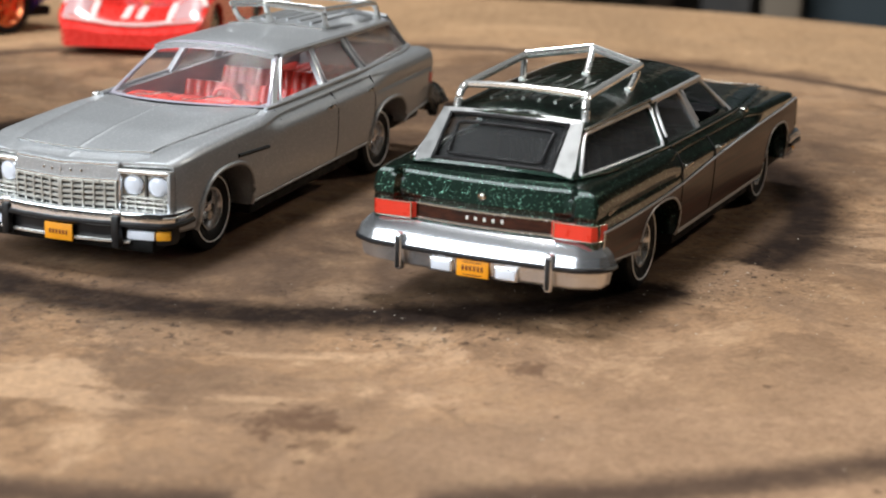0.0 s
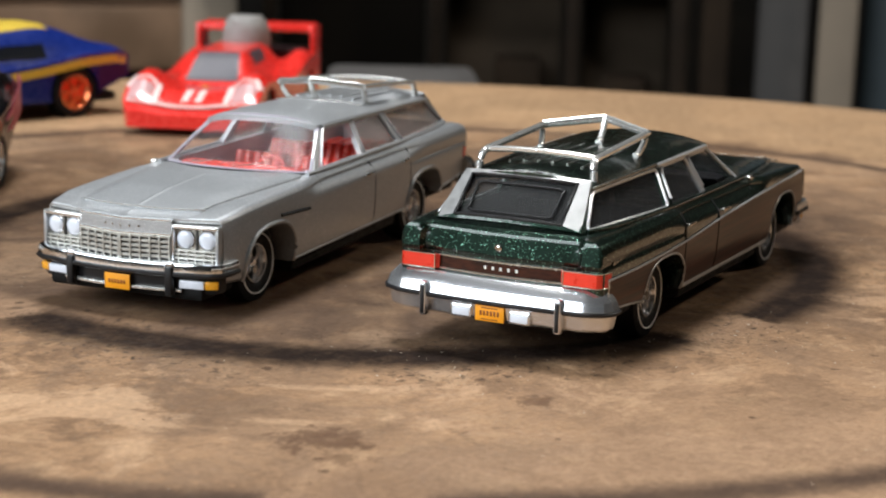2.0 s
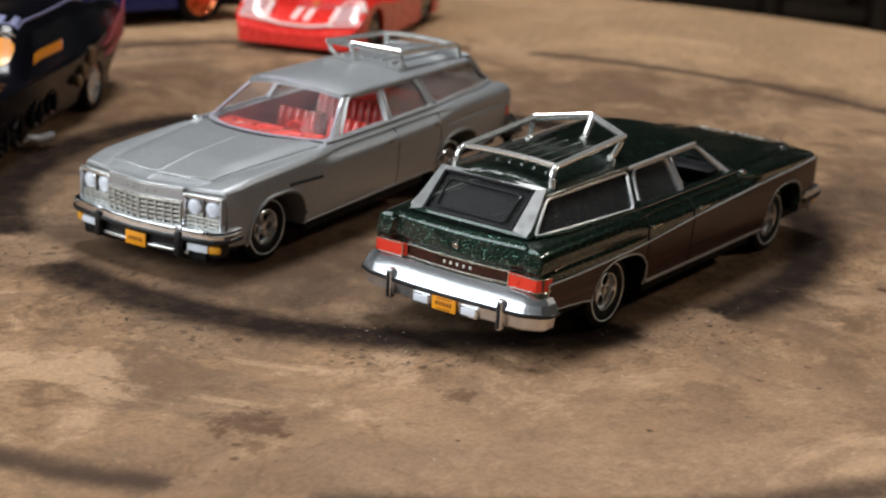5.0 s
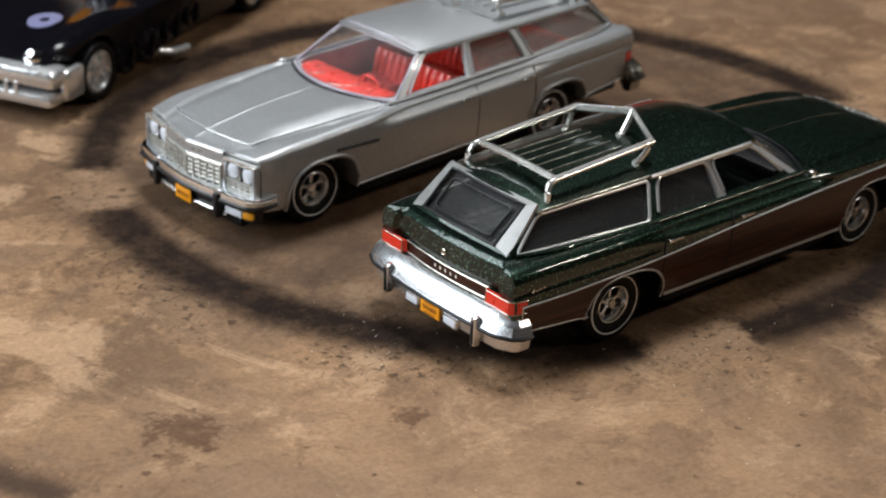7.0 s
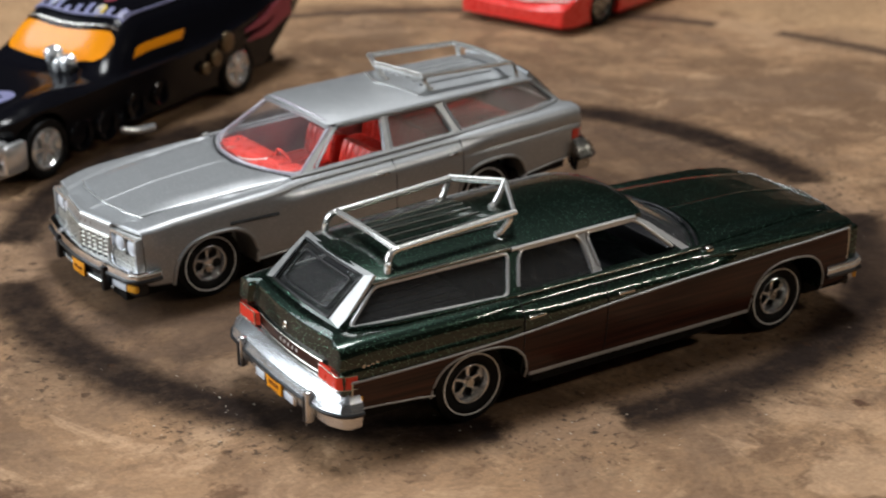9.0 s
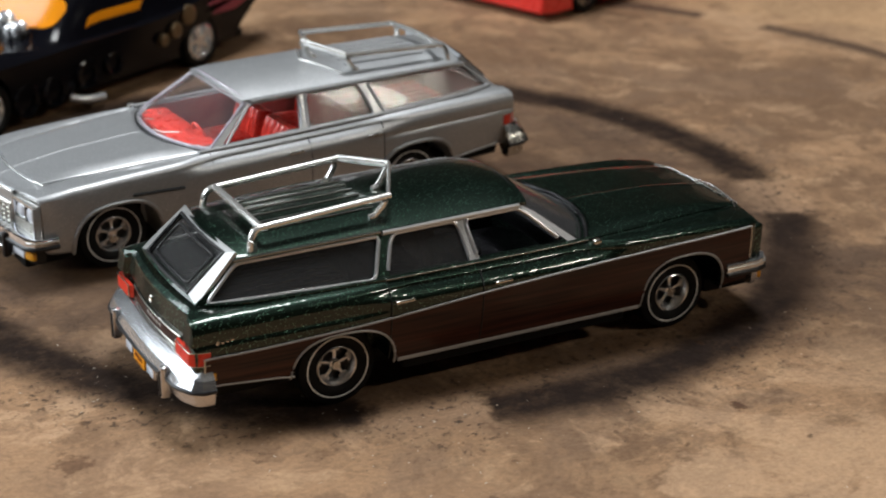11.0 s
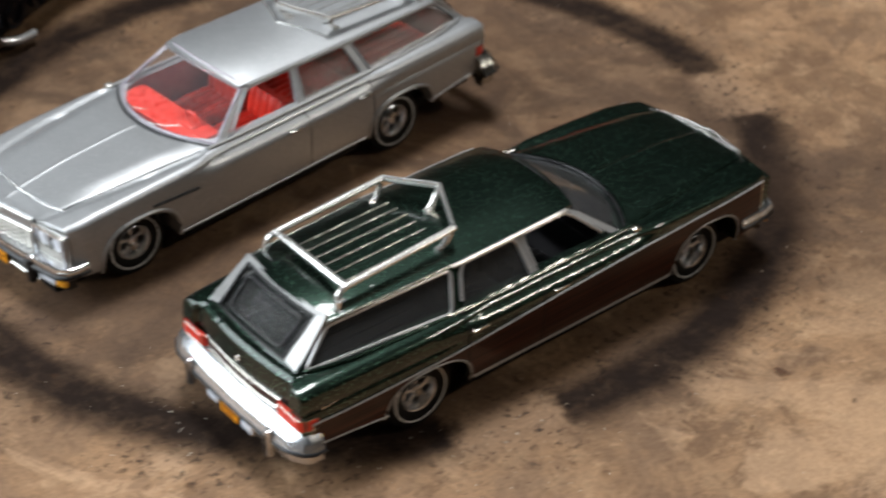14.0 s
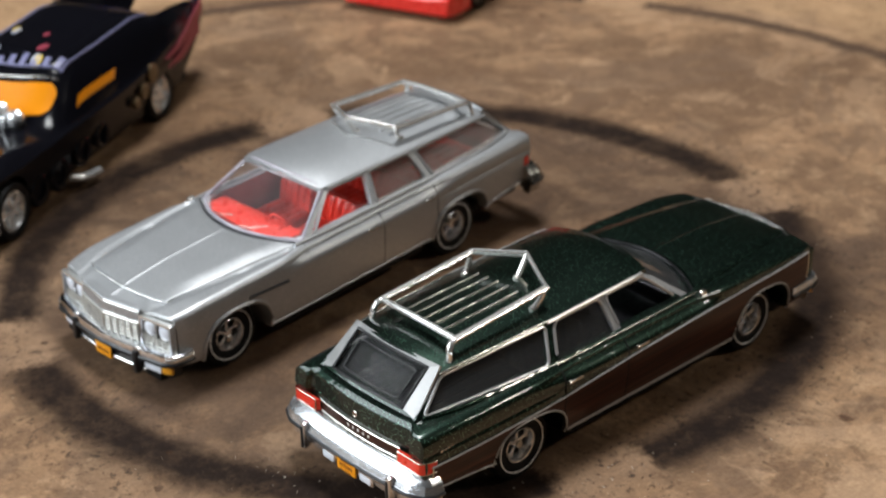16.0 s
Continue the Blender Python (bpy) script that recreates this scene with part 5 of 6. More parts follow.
# ---- the other toy cars ----
def mound(bm, xs, half, top, low, n=14, tuck=0.97):
    """A closed hull: a height field top(x, y) over a plan of half widths, with sides down to low."""
    grid = []
    for x in xs:
        w = half(x)
        us = [math.sin(k / n * math.pi / 2) for k in range(-n, n + 1)]
        grid.append([(x, u * w, max(top(x, u * w), low + 0.5)) for u in us])
    R, C = len(grid), len(grid[0])
    T = [[bm.verts.new(p) for p in row] for row in grid]
    B = [[bm.verts.new((p[0], p[1] * tuck, low)) for p in row] for row in grid]
    for i in range(R - 1):
        for j in range(C - 1):
            bm.faces.new((T[i][j], T[i + 1][j], T[i + 1][j + 1], T[i][j + 1]))
            bm.faces.new((B[i][j], B[i][j + 1], B[i + 1][j + 1], B[i + 1][j]))
        for j in (0, C - 1):
            bm.faces.new((T[i][j], B[i][j], B[i + 1][j], T[i + 1][j]))
    for i in (0, R - 1):
        for j in range(C - 1):
            bm.faces.new((T[i][j], T[i][j + 1], B[i][j + 1], B[i][j]))


def patch(bm, top, x0, x1, y0, y1, lift=0.15, n=8, m=8, shift=lambda x, y: (x, y)):
    """A thin skin that lies on a height field."""
    grid = []
    for i in range(n + 1):
        row = []
        for j in range(m + 1):
            px, py = shift(x0 + (x1 - x0) * i / n, y0 + (y1 - y0) * j / m)
            row.append((px, py, top(px, py) + lift))
        grid.append(row)
    sheet(bm, grid, 0.12, (0, 0, -1))


def bell(v, c, w):
    return math.exp(-(((v - c) / w) ** 2))


def small_wheel(parent, x, y, r, width, rim_mat, rim_label):
    s = 1 if y > 0 else -1
    w = new("wheel")
    w.empty_display_size = 0.004
    w.parent = parent
    w.location = (x * MM, y * MM, r * MM)
    bm = bmesh.new()
    lathe(bm, [(r * 0.66, s * 0.2), (r * 0.8, s * 0.6), (r * 0.95, s * 0.5), (r, 0), (r, -s * width), (r * 0.66, -s * width)], seg=36, closed=True)
    part("tyre", bm, RUBBER, w)
    bm = bmesh.new()
    lathe(bm, [(r * 0.70, s * 0.3), (r * 0.62, s * 0.45), (r * 0.55, -s * 0.2), (r * 0.5, -s * 0.8), (0.05, -s * 0.8), (0.05, -s * 1.2), (r * 0.7, -s * 1.2)], seg=32, closed=True)
    part("rim", bm, rim_mat, w, rim_label)
    bm = bmesh.new()
    for k in range(5):
        a = Matrix.Rotation(2 * math.pi * k / 5, 3, "Y")
        box(bm, a @ Vector((r * 0.3, -s * 0.3, 0)), (r * 0.55, 0.7, r * 0.16), 0.12, a)
    part("spokes", bm, rim_mat, w)


RED_PAINT = mat("red_gloss_paint", (0.78, 0.030, 0.022), rough=0.28, coat=0.6, vary=0.05)
PINK_WHITE = mat("white_racing_print", (0.80, 0.62, 0.58), rough=0.4)
LAMP_PINK = mat("clear_over_red", (0.55, 0.31, 0.31), rough=0.25, coat=0.6)
DARK_PANE = mat("dark_grey_window", (0.075, 0.072, 0.085), rough=0.38, vary=0.15)
GREY_PLASTIC = mat("grey_plastic", (0.24, 0.225, 0.21), rough=0.55, vary=0.08)
YELLOW = mat("yellow_print", (0.62, 0.43, 0.05), rough=0.35, coat=0.3, vary=0.05)
BLUE_PAINT = mat("blue_gloss_paint", (0.006, 0.020, 0.16), rough=0.30, spec=0.3, coat=0.35, vary=0.1)
PURPLE = mat("purple_lower_paint", (0.035, 0.012, 0.075), rough=0.35, spec=0.3, vary=0.1)
BLACK_PANE = mat("black_window_plastic", (0.008, 0.009, 0.012), rough=0.12, spec=0.5)
BRIGHT_CAST = mat("bright_cast_plating", (0.84, 0.85, 0.86), rough=0.24, metal=0.75, bump=0.5, bscale=700)
LAVENDER = mat("faded_lavender_print", (0.20, 0.20, 0.34), rough=0.4)
ORANGE_RIM = mat("orange_chrome", (0.75, 0.22, 0.09), rough=0.25, metal=0.8)
BLACK_PAINT = mat("black_gloss_paint", (0.004, 0.004, 0.006), rough=0.14, spec=0.22, coat=0.0, vary=0.1)
ORANGE_PANE = mat("orange_window_plastic", (0.74, 0.25, 0.006), rough=0.22, spec=0.35, coat=0.3, vary=0.10, vscale=110)
BRONZE = mat("bronze_lens", (0.17, 0.115, 0.06), rough=0.35, metal=0.4)
FLAME = mat("faded_red_flame_print", (0.30, 0.045, 0.070), rough=0.4)
PALE_PRINT = mat("pale_print", (0.42, 0.43, 0.52), rough=0.45)


def red_racer(m):
    car = thing("red_toy_race_car", "glossy red low toy race car with white nose outlines", "toy car", "toy cars on the table", m=m)

    def half(x):
        return interp(x, [-38, -36, 20, 34, 37, 38], [15.6, 16.6, 16.8, 16.4, 15.6, 14.4])

    def top(x, y):
        a = abs(y)
        z = interp(x, [-38, -30, -12, 6, 20, 29, 35, 37, 38], [12.0, 12.0, 11.0, 10.4, 10.2, 9.8, 7.8, 6.4, 5.0])
        z += 4.4 * bell(x, 24, 11) * bell(a, 13, 4.2) + 4.6 * bell(x, -22, 12) * bell(a, 13.5, 4.4)
        z += 7.2 * smooth(19, 6, x) * smooth(-26, -12, x) * smooth(10.5, 6.0, a)
        return z

    xs = list(np.linspace(-38, 38, 50))
    bm = bmesh.new()
    mound(bm, xs, half, top, 2.0)
    wells = [rounded(x, 4.6, 6.2, *sorted((s * 11, s * 20))) for x in (23, -23) for s in (1, -1)]
    part("body", carve(bm, wells), RED_PAINT, car)
    bm = bmesh.new()
    patch(bm, top, 7.5, 16.5, -5.8, 5.8, shift=lambda x, y: (x, y * interp(x, [7.5, 16.5], [0.85, 1.15])))
    part("windscreen", bm, DARK_PANE, car, "dark grey windscreen")
    for s in (1, -1):
        bm = bmesh.new()
        patch(bm, top, -6, 5, s * 6.6, s * 8.2)
        part("side_window", bm, DARK_PANE, car)
        bm = bmesh.new()
        patch(bm, top, 30.5, 36.0, s * 9.6, s * 15.2)
        part("headlamp_cover", bm, LAMP_PINK, car, "pinkish clear headlamp cover")
        bm = bmesh.new()
        loop = [(29.6, 8.9), (28.8, 11.5), (29.2, 14.6), (31.5, 16.0)]
        tube(bm, [(x, s * y, top(x, s * y) + 0.1) for x, y in loop], 0.75, flat=0.4)
        tube(bm, [(x, s * y, top(x, s * y) + 0.1) for x, y in [(29.6, 8.9), (33, 8.7), (36.0, 8.4), (36.4, 4), (36.5, 0)]], 0.85, flat=0.4)
        tube(bm, [(36.3, s * 8.4, top(36.3, 8.4) + 0.1), (36.6, s * 12.0, top(36.6, 12) + 0.1), (36.2, s * 14.8, top(36.2, 14.8) + 0.1)], 0.6, flat=0.4)
        part("nose_outline", bm, PINK_WHITE, car, "white outline round the headlamp")
        bm = bmesh.new()
        patch(bm, top, 27.5, 34.6, s * 1.6 - 0.8, s * 1.6 + 0.8, 0.12)
        part("racing_number_bar", bm, PINK_WHITE, car)
        bm = bmesh.new()
        box(bm, (-33, s * 15.6, 17.2), (9, 1.2, 9.4), 0.4)
        part("wing_plate", bm, RED_PAINT, car)
        for x in (23, -23):
            small_wheel(car, x, s * 15.4, 5.2, 5.0, DULL_CHROME, "grey rim")
    bm = bmesh.new()
    lathe(bm, [(1.0, 0.0), (1.0, 0.1), (0.01, 0.2)], seg=20)
    bmesh.ops.transform(bm, matrix=Matrix.Translation((21.5, 0, top(21.5, 0) + 0.1)) @ Matrix.Rotation(radians(90), 4, "X"), verts=bm.verts)
    part("nose_badge", bm, YELLOW, car, "small yellow badge")
    bm = bmesh.new()
    box(bm, (-33, 0, 21.2), (8, 31, 1.6), 0.5, Matrix.Rotation(radians(6), 3, "Y"))
    part("rear_wing", bm, RED_PAINT, car)
    bm = bmesh.new()
    box(bm, (-30, 0, 14.4), (7, 27, 3.6), 0.4)
    part("engine_bay", bm, BLACK_PLASTIC, car)
    bm = bmesh.new()
    lathe(bm, [(6.0, 0), (6.3, 3.0), (5.9, 6.0), (5.4, 8.0), (4.0, 9.4), (2.4, 9.0), (0.01, 8.8)], seg=32)
    for v in bm.verts:
        v.co += v.co.normalized() * 0.5 * noise.noise(v.co * 0.4)
    bmesh.ops.transform(bm, matrix=Matrix.Translation((-17, 0.5, 15.5)) @ Matrix.Rotation(radians(90), 4, "X"), verts=bm.verts)
    part("air_intake", bm, GREY_PLASTIC, car, "dull grey lumpy intake behind the cabin")


def blue_muscle_car(m):
    car = thing("blue_toy_muscle_car", "blue toy muscle car with yellow stripes and orange rims", "toy car", "toy cars on the table", m=m)

    def half(x):
        return interp(x, [-37, -34, -20, 0, 30, 36, 38], [12.5, 13.6, 14.6, 14.2, 13.8, 12.6, 11])

    def belt(x):
        return interp(x, [-37, -34, -22, -8, 5, 20, 36, 38], [16.0, 17.4, 16.8, 14.6, 13.4, 12.6, 10.8, 9])

    def top(x, y):
        a = abs(y)
        roof = 8.8 * smooth(22, 8, x) * smooth(-36, -8, x) * (1 - min((a / 13.5) ** 3, 1))
        return belt(x) + roof - 1.2 * (a / half(x)) ** 4

    bm = bmesh.new()
    mound(bm, list(np.linspace(-37, 38, 46)), half, top, 4.2)
    wells = [rounded(x, r, r + 0.9, *sorted((s * 8.5, s * 20))) for x, r in ((24, 5.2), (-19.5, 6.4)) for s in (1, -1)]
    tail = bmesh.new()
    A, B = ([tail.verts.new((px, py, pz)) for px, pz in ((-25, 0), (-27, 6), (-45, 12.5), (-45, 0))] for py in (-20, 20))
    tail.faces.new(A)
    tail.faces.new(B)
    for k in range(4):
        tail.faces.new((A[k], A[(k + 1) % 4], B[(k + 1) % 4], B[k]))
    part("body", carve(bm, wells + [tail]), BLUE_PAINT, car)
    for s in (1, -1):
        bm = bmesh.new()
        sheet(bm, [[(x, s * (half(x) * (0.97 + 0.03 * (z - 4.2) / 10) + 0.10), z) for z in np.linspace(interp(x, [-36, -27, -26.5], [9.9, 6.8, 6.8]), belt(x) - 4.6, 6)] for x in np.linspace(-36, -26.6, 8)], 0.2, (0, -s, 0))
        part("purple_quarter", bm, PURPLE, car, "dark purple lower rear quarter")
    bm = bmesh.new()
    patch(bm, top, -16, 10.5, -7.5, 7.5, 0.15)
    part("roof_stripe", bm, YELLOW, car, "broad yellow patch on the roof")
    bm = bmesh.new()
    patch(bm, top, 12, 18, -8.5, 8.5, 0.12)
    part("windscreen", bm, BLACK_PANE, car)
    for s in (1, -1):
        bm = bmesh.new()
        xs = np.linspace(-35.5, 20, 16)
        sheet(bm, [[(x, s * (half(x) + 0.12), belt(x) - z - 1.9) for z in (0.2, 1.2, 2.2)] for x in xs], 0.2, (0, -s, 0))
        part("side_stripe", bm, YELLOW, car, "yellow stripe along the flank")
        bm = bmesh.new()
        patch(bm, top, -12, 3, s * 10.6, s * 12.6, 0.12, shift=lambda x, y: (x, y + (0.5 if y > 0 else -0.5) * smooth(0, -12, x)))
        part("side_window", bm, BLACK_PANE, car)
        bm = bmesh.new()
        box(bm, (-37.0, s * 8.5, 11.2), (0.6, 6.4, 1.8), 0.2)
        part("tail_lamp", bm, RED_LENS, car)
        small_wheel(car, 24, s * 13.4, 5.2, 4.4, ORANGE_RIM, "orange metallic rim")
        small_wheel(car, -19.5, s * 13.8, 6.4, 5.0, ORANGE_RIM, "orange metallic rim")
    bm = bmesh.new()
    box(bm, (0, 0, 4.4), (68, 22, 2.4), 0.5)
    part("chassis", bm, CHASSIS, car)
    bm = bmesh.new()
    box(bm, (22, 0, 14.2), (9, 7, 3.6), 0.8)
    part("hood_scoop", bm, CHROME, car, "bright hood scoop")


def black_custom(m):
    car = thing("black_toy_custom_car", "long black custom toy car with orange windows and faded red flames", "toy car", "toy cars on the table", m=m)

    def half(x):
        return interp(x, [-58, -50, -30, 0, 25, 36, 41], [10.5, 13.5, 15.6, 16.2, 15.8, 14.6, 12.5])

    def top(x, y):
        a = abs(y)
        z = interp(x, [-58, -48, -30, -12, 10, 30, 38, 41], [12.0, 14.2, 14.6, 14.0, 14.0, 13.0, 11.6, 9.5])
        cab = 9.6 * smooth(14.5, -2, x) * smooth(-52, -24, x) * max(0.0, 1 - (a / 14.8) ** 6)
        fin = 5.5 * smooth(-16, -48, x) * bell(a, half(x) - 1.8, 2.2)
        return z + cab + fin - 1.0 * (a / half(x)) ** 6 + 1.2 * smooth(12, 26, x) * bell(a, 12.5, 3)

    bm = bmesh.new()
    mound(bm, list(np.linspace(-58, 41, 60)), half, top, 3.2, 16, 0.86)
    wells = [rounded(x, 5.4, 6.4, *sorted((s * 9.0, s * 20)), 1.0, hi) for x, hi in ((29, 1.0), (-29, 0.55)) for s in (1, -1)]
    # the tail is cut away below
    cut = bmesh.new()
    prof = ((-37, 0), (-50, 11), (-60, 15), (-70, 15), (-70, 0))
    A, B = ([cut.verts.new((px, py, pz)) for px, pz in prof] for py in (-20, 20))
    cut.faces.new(A)
    cut.faces.new(B)
    for k in range(5):
        cut.faces.new((A[k], A[(k + 1) % 5], B[(k + 1) % 5], B[k]))
    bmesh.ops.recalc_face_normals(cut, faces=cut.faces)
    wells.append(cut)
    part("body", carve(bm, wells), BLACK_PAINT, car)
    bm = bmesh.new()
    grid = []
    for i in range(11):
        f = -1 + 2 * i / 10
        reach = (1 - abs(f) ** 4) ** 0.25
        grid.append([])
        for k in range(-10, 11):
            y = 11.6 * reach * k / 10
            x = 8.2 + 3.5 * f - 1.2 * (y / 10) ** 2
            grid[-1].append((x, y, top(x, y) + 0.18))
    sheet(bm, grid[1:-1], 0.15, (0, 0, -1))
    part("windscreen", bm, ORANGE_PANE, car, "wrap-around orange windscreen")
    bm = bmesh.new()
    tube(bm, [(4.5 - 1.2 * (y / 10) ** 2, y, top(4.5 - 1.2 * (y / 10) ** 2, y) + 0.15) for y in np.linspace(-11, 11, 23)], 0.28)
    part("windscreen_header", bm, DULL_CHROME, car, "thin bright edge above the windscreen")
    for s in (1, -1):
        bm = bmesh.new()
        sheet(bm, [[(x - 1.6 * g, s * y, top(x - 1.6 * g, y) + 0.2) for g, y in ((0, 14.22), (0.5, 14.0), (1.0, 13.72))] for x in np.linspace(-11.5, 3.2, 9)], 0.15, (0, 0, -1))
        part("side_window", bm, ORANGE_PANE, car, "slim orange side window")
        bm = bmesh.new()
        tube(bm, [(x, s * 10.6, top(x, 10.6) + 0.08) for x in np.linspace(-32, 1.5, 14)], 0.24)
        part("roof_pinstripe", bm, LAVENDER, car, "faded pale stripe along the roof edge")
        for k, (x0, x1, z0, z1) in enumerate(((-54, -30, 17.2, 12.6), (-49, -31, 13.6, 10.2))):
            bm = bmesh.new()
            pts = []
            for f in np.linspace(0, 1, 9):
                x = x0 + (x1 - x0) * f
                z = z0 + (z1 - z0) * f + 0.5 * math.sin(f * 7 + k)
                wd = 1.7 * (1 - f) ** 0.8 + 0.08
                pts.append([(x, s * (half(x) + 0.22), z - wd), (x, s * (half(x) + 0.22), z + wd)])
            sheet(bm, pts, 0.3, (0, -s, 0))
            part("flame_print", bm, FLAME, car, "faded red flame on the rear flank")
        bm = bmesh.new()
        tube(bm, eased([(8.5, s * 14.6, 2.9), (6, s * 16.2, 2.2), (2, s * 17.0, 2.0)], 1.0), 0.8, seg=12)
        part("side_pipe", bm, BRIGHT_CAST, car, "bright side pipe")
        bm = bmesh.new()
        lathe(bm, [(1.9, -0.6), (1.9, 0.2), (1.5, 0.6), (0.01, 0.9)], seg=20)
        bmesh.ops.transform(bm, matrix=Matrix.Translation((40.2, s * 9.8, 10.0)) @ Matrix.Rotation(radians(-90), 4, "Z"), verts=bm.verts)
        part("headlamp", bm, CHROME, car)
        small_wheel(car, 29, s * 15.0, 5.4, 4.6, BRIGHT_CAST, "chrome spoked rim")
        small_wheel(car, -29, s * 14.0, 5.4, 4.6, BRIGHT_CAST, "chrome spoked rim half hidden by the body")
        # round bronze lamps before the rear wheel, and dark scoops along the sill
        for x, z, r in ((-16.5, 8.6, 1.25), (-20.0, 9.8, 1.6), (-24.0, 12.2, 2.0)):
            bm = bmesh.new()
            lathe(bm, [(r, -s * 0.8), (r, s * 0.25), (r * 0.8, s * 0.45), (0.01, s * 0.3)], seg=20)
            bmesh.ops.transform(bm, matrix=Matrix.Translation((x, s * (half(x) - 0.1), z)), verts=bm.verts)
            part("flank_disc", bm, BRONZE, car, "round bronze disc on the flank")
        for x, z, r in ((19.0, 5.0, 3.3), (12.2, 5.2, 3.3), (4.0, 6.6, 3.0), (-3.0, 7.2, 2.6)):
            bm = bmesh.new()
            lathe(bm, [(r, -s * 1.2), (r, s * 0.3), (r * 0.85, s * 0.6), (r * 0.6, s * 0.35), (r * 0.55, -s * 0.2), (0.01, -s * 0.3)], seg=24)
            bmesh.ops.transform(bm, matrix=Matrix.Translation((x, s * (half(x) * (0.86 + 0.014 * (z - 3.2)) + 0.2), z)), verts=bm.verts)
            part("sill_scoop", bm, BLACK_PAINT, car, "round black scoop low on the flank")
    bm = bmesh.new()
    box(bm, (40.5, 0, 7.8), (5.5, 31.5, 3.6), 1.3)
    box(bm, (40.8, 0, 4.0), (5.0, 30, 2.4), 0.9)
    for s in (1, -1):
        box(bm, (37.4, s * 15.5, 6.2), (5.5, 1.8, 5.6), 0.8)
    fb = part("front_bumper", bm, BRIGHT_CAST, car, "heavy chrome front bumper and grille")
    for k in range(9):
        bm = bmesh.new()
        box(bm, (43.0, -8 + 2 * k, 5.6), (0.6, 0.7, 2.2), 0.2)
        part("grille_tooth", bm, BRIGHT_CAST, fb)
    bm = bmesh.new()
    box(bm, (-2, 0, 3.6), (86, 24, 2.0), 0.5)
    part("chassis", bm, CHASSIS, car)
    for y, z, r in ((3.6, 17.0, 1.9), (6.9, 15.9, 1.6), (5.0, 15.4, 1.7)):
        bm = bmesh.new()
        lathe(bm, [(r * 0.7, -1.6), (r, -0.6), (r, 0.5), (r * 0.7, 1.1), (r * 0.4, 0.8), (0.01, 0.7)], seg=20)
        bmesh.ops.transform(bm, matrix=Matrix.Translation((12.6, y, z)) @ Matrix.Rotation(radians(70), 4, "X"), verts=bm.verts)
        part("hood_pipe", bm, BRIGHT_CAST, car, "bright upright pipe before the windscreen")
    bm = bmesh.new()
    box(bm, (12.6, 5.4, 14.5), (2.2, 5.8, 1.8), 0.5)
    part("engine_top", bm, BLACK_PLASTIC, car, "dark engine block before the windscreen")
    rnd = random.Random(4)
    for k in range(9):
        x, y, r = rnd.uniform(-14, 2), rnd.uniform(-8, 8), rnd.uniform(0.7, 1.8)
        bm = bmesh.new()
        patch(bm, top, x - r, x + r, y - r * 0.6, y + r * 0.6, 0.12, 4, 4, shift=lambda a, b, x=x, y=y, r=r: (x + (a - x) * (1 - 0.35 * abs(b - y) / r), y + (b - y) * (1 - 0.35 * abs(a - x) / r)))
        part("roof_splash", bm, (PALE_PRINT, YELLOW, PALE_PRINT, FLAME)[k % 4], car)
    for k in range(9):
        y = -9.6 + 2.4 * k
        x = 2.6 - 0.012 * y * y
        bm = bmesh.new()
        patch(bm, top, x - 1.6 - 0.8 * (k % 3), x, y - 0.55, y + 0.55, 0.12, 4, 3)
        part("roof_drip", bm, LAVENDER, car)
    bm = bmesh.new()
    tube(bm, [(2.4 - 0.012 * y * y, y, top(2.4 - 0.012 * y * y, y) + 0.08) for y in np.linspace(-10.6, 10.6, 15)], 0.3)
    part("roof_front_stripe", bm, LAVENDER, car, "faded pale stripe across the roof's front")
    bm = bmesh.new()
    ring = [(29 + 3.4 * math.cos(a), 4.5 + 2.9 * math.sin(a)) for a in np.linspace(0, 2 * math.pi, 25)]
    sheet(bm, [[(29 + (x - 29) * f, 4.5 + (y - 4.5) * f, top(29 + (x - 29) * f, 4.5 + (y - 4.5) * f) + 0.12) for f in (0.3, 0.55, 0.8, 1.0)] for x, y in ring], 0.1, (0, 0, -1))
    part("hood_print", bm, LAVENDER, car, "faded lavender ring on the hood")


red_racer(pose(0.1240, 0.1582, 0, 0, 0, 200.5))
blue_muscle_car(pose(0.0865, 0.2075, 0, 0, 0, 165))
black_custom(pose(-0.0212, 0.1298, 0, 0, 0, 208.2))

# ---- crumbs and dust on the table ----
CRUMB = mat("pale_crumb", (0.62, 0.56, 0.47), rough=0.8)
DARK_CRUMB = mat("dark_crumb", (0.060, 0.034, 0.021), rough=0.8)
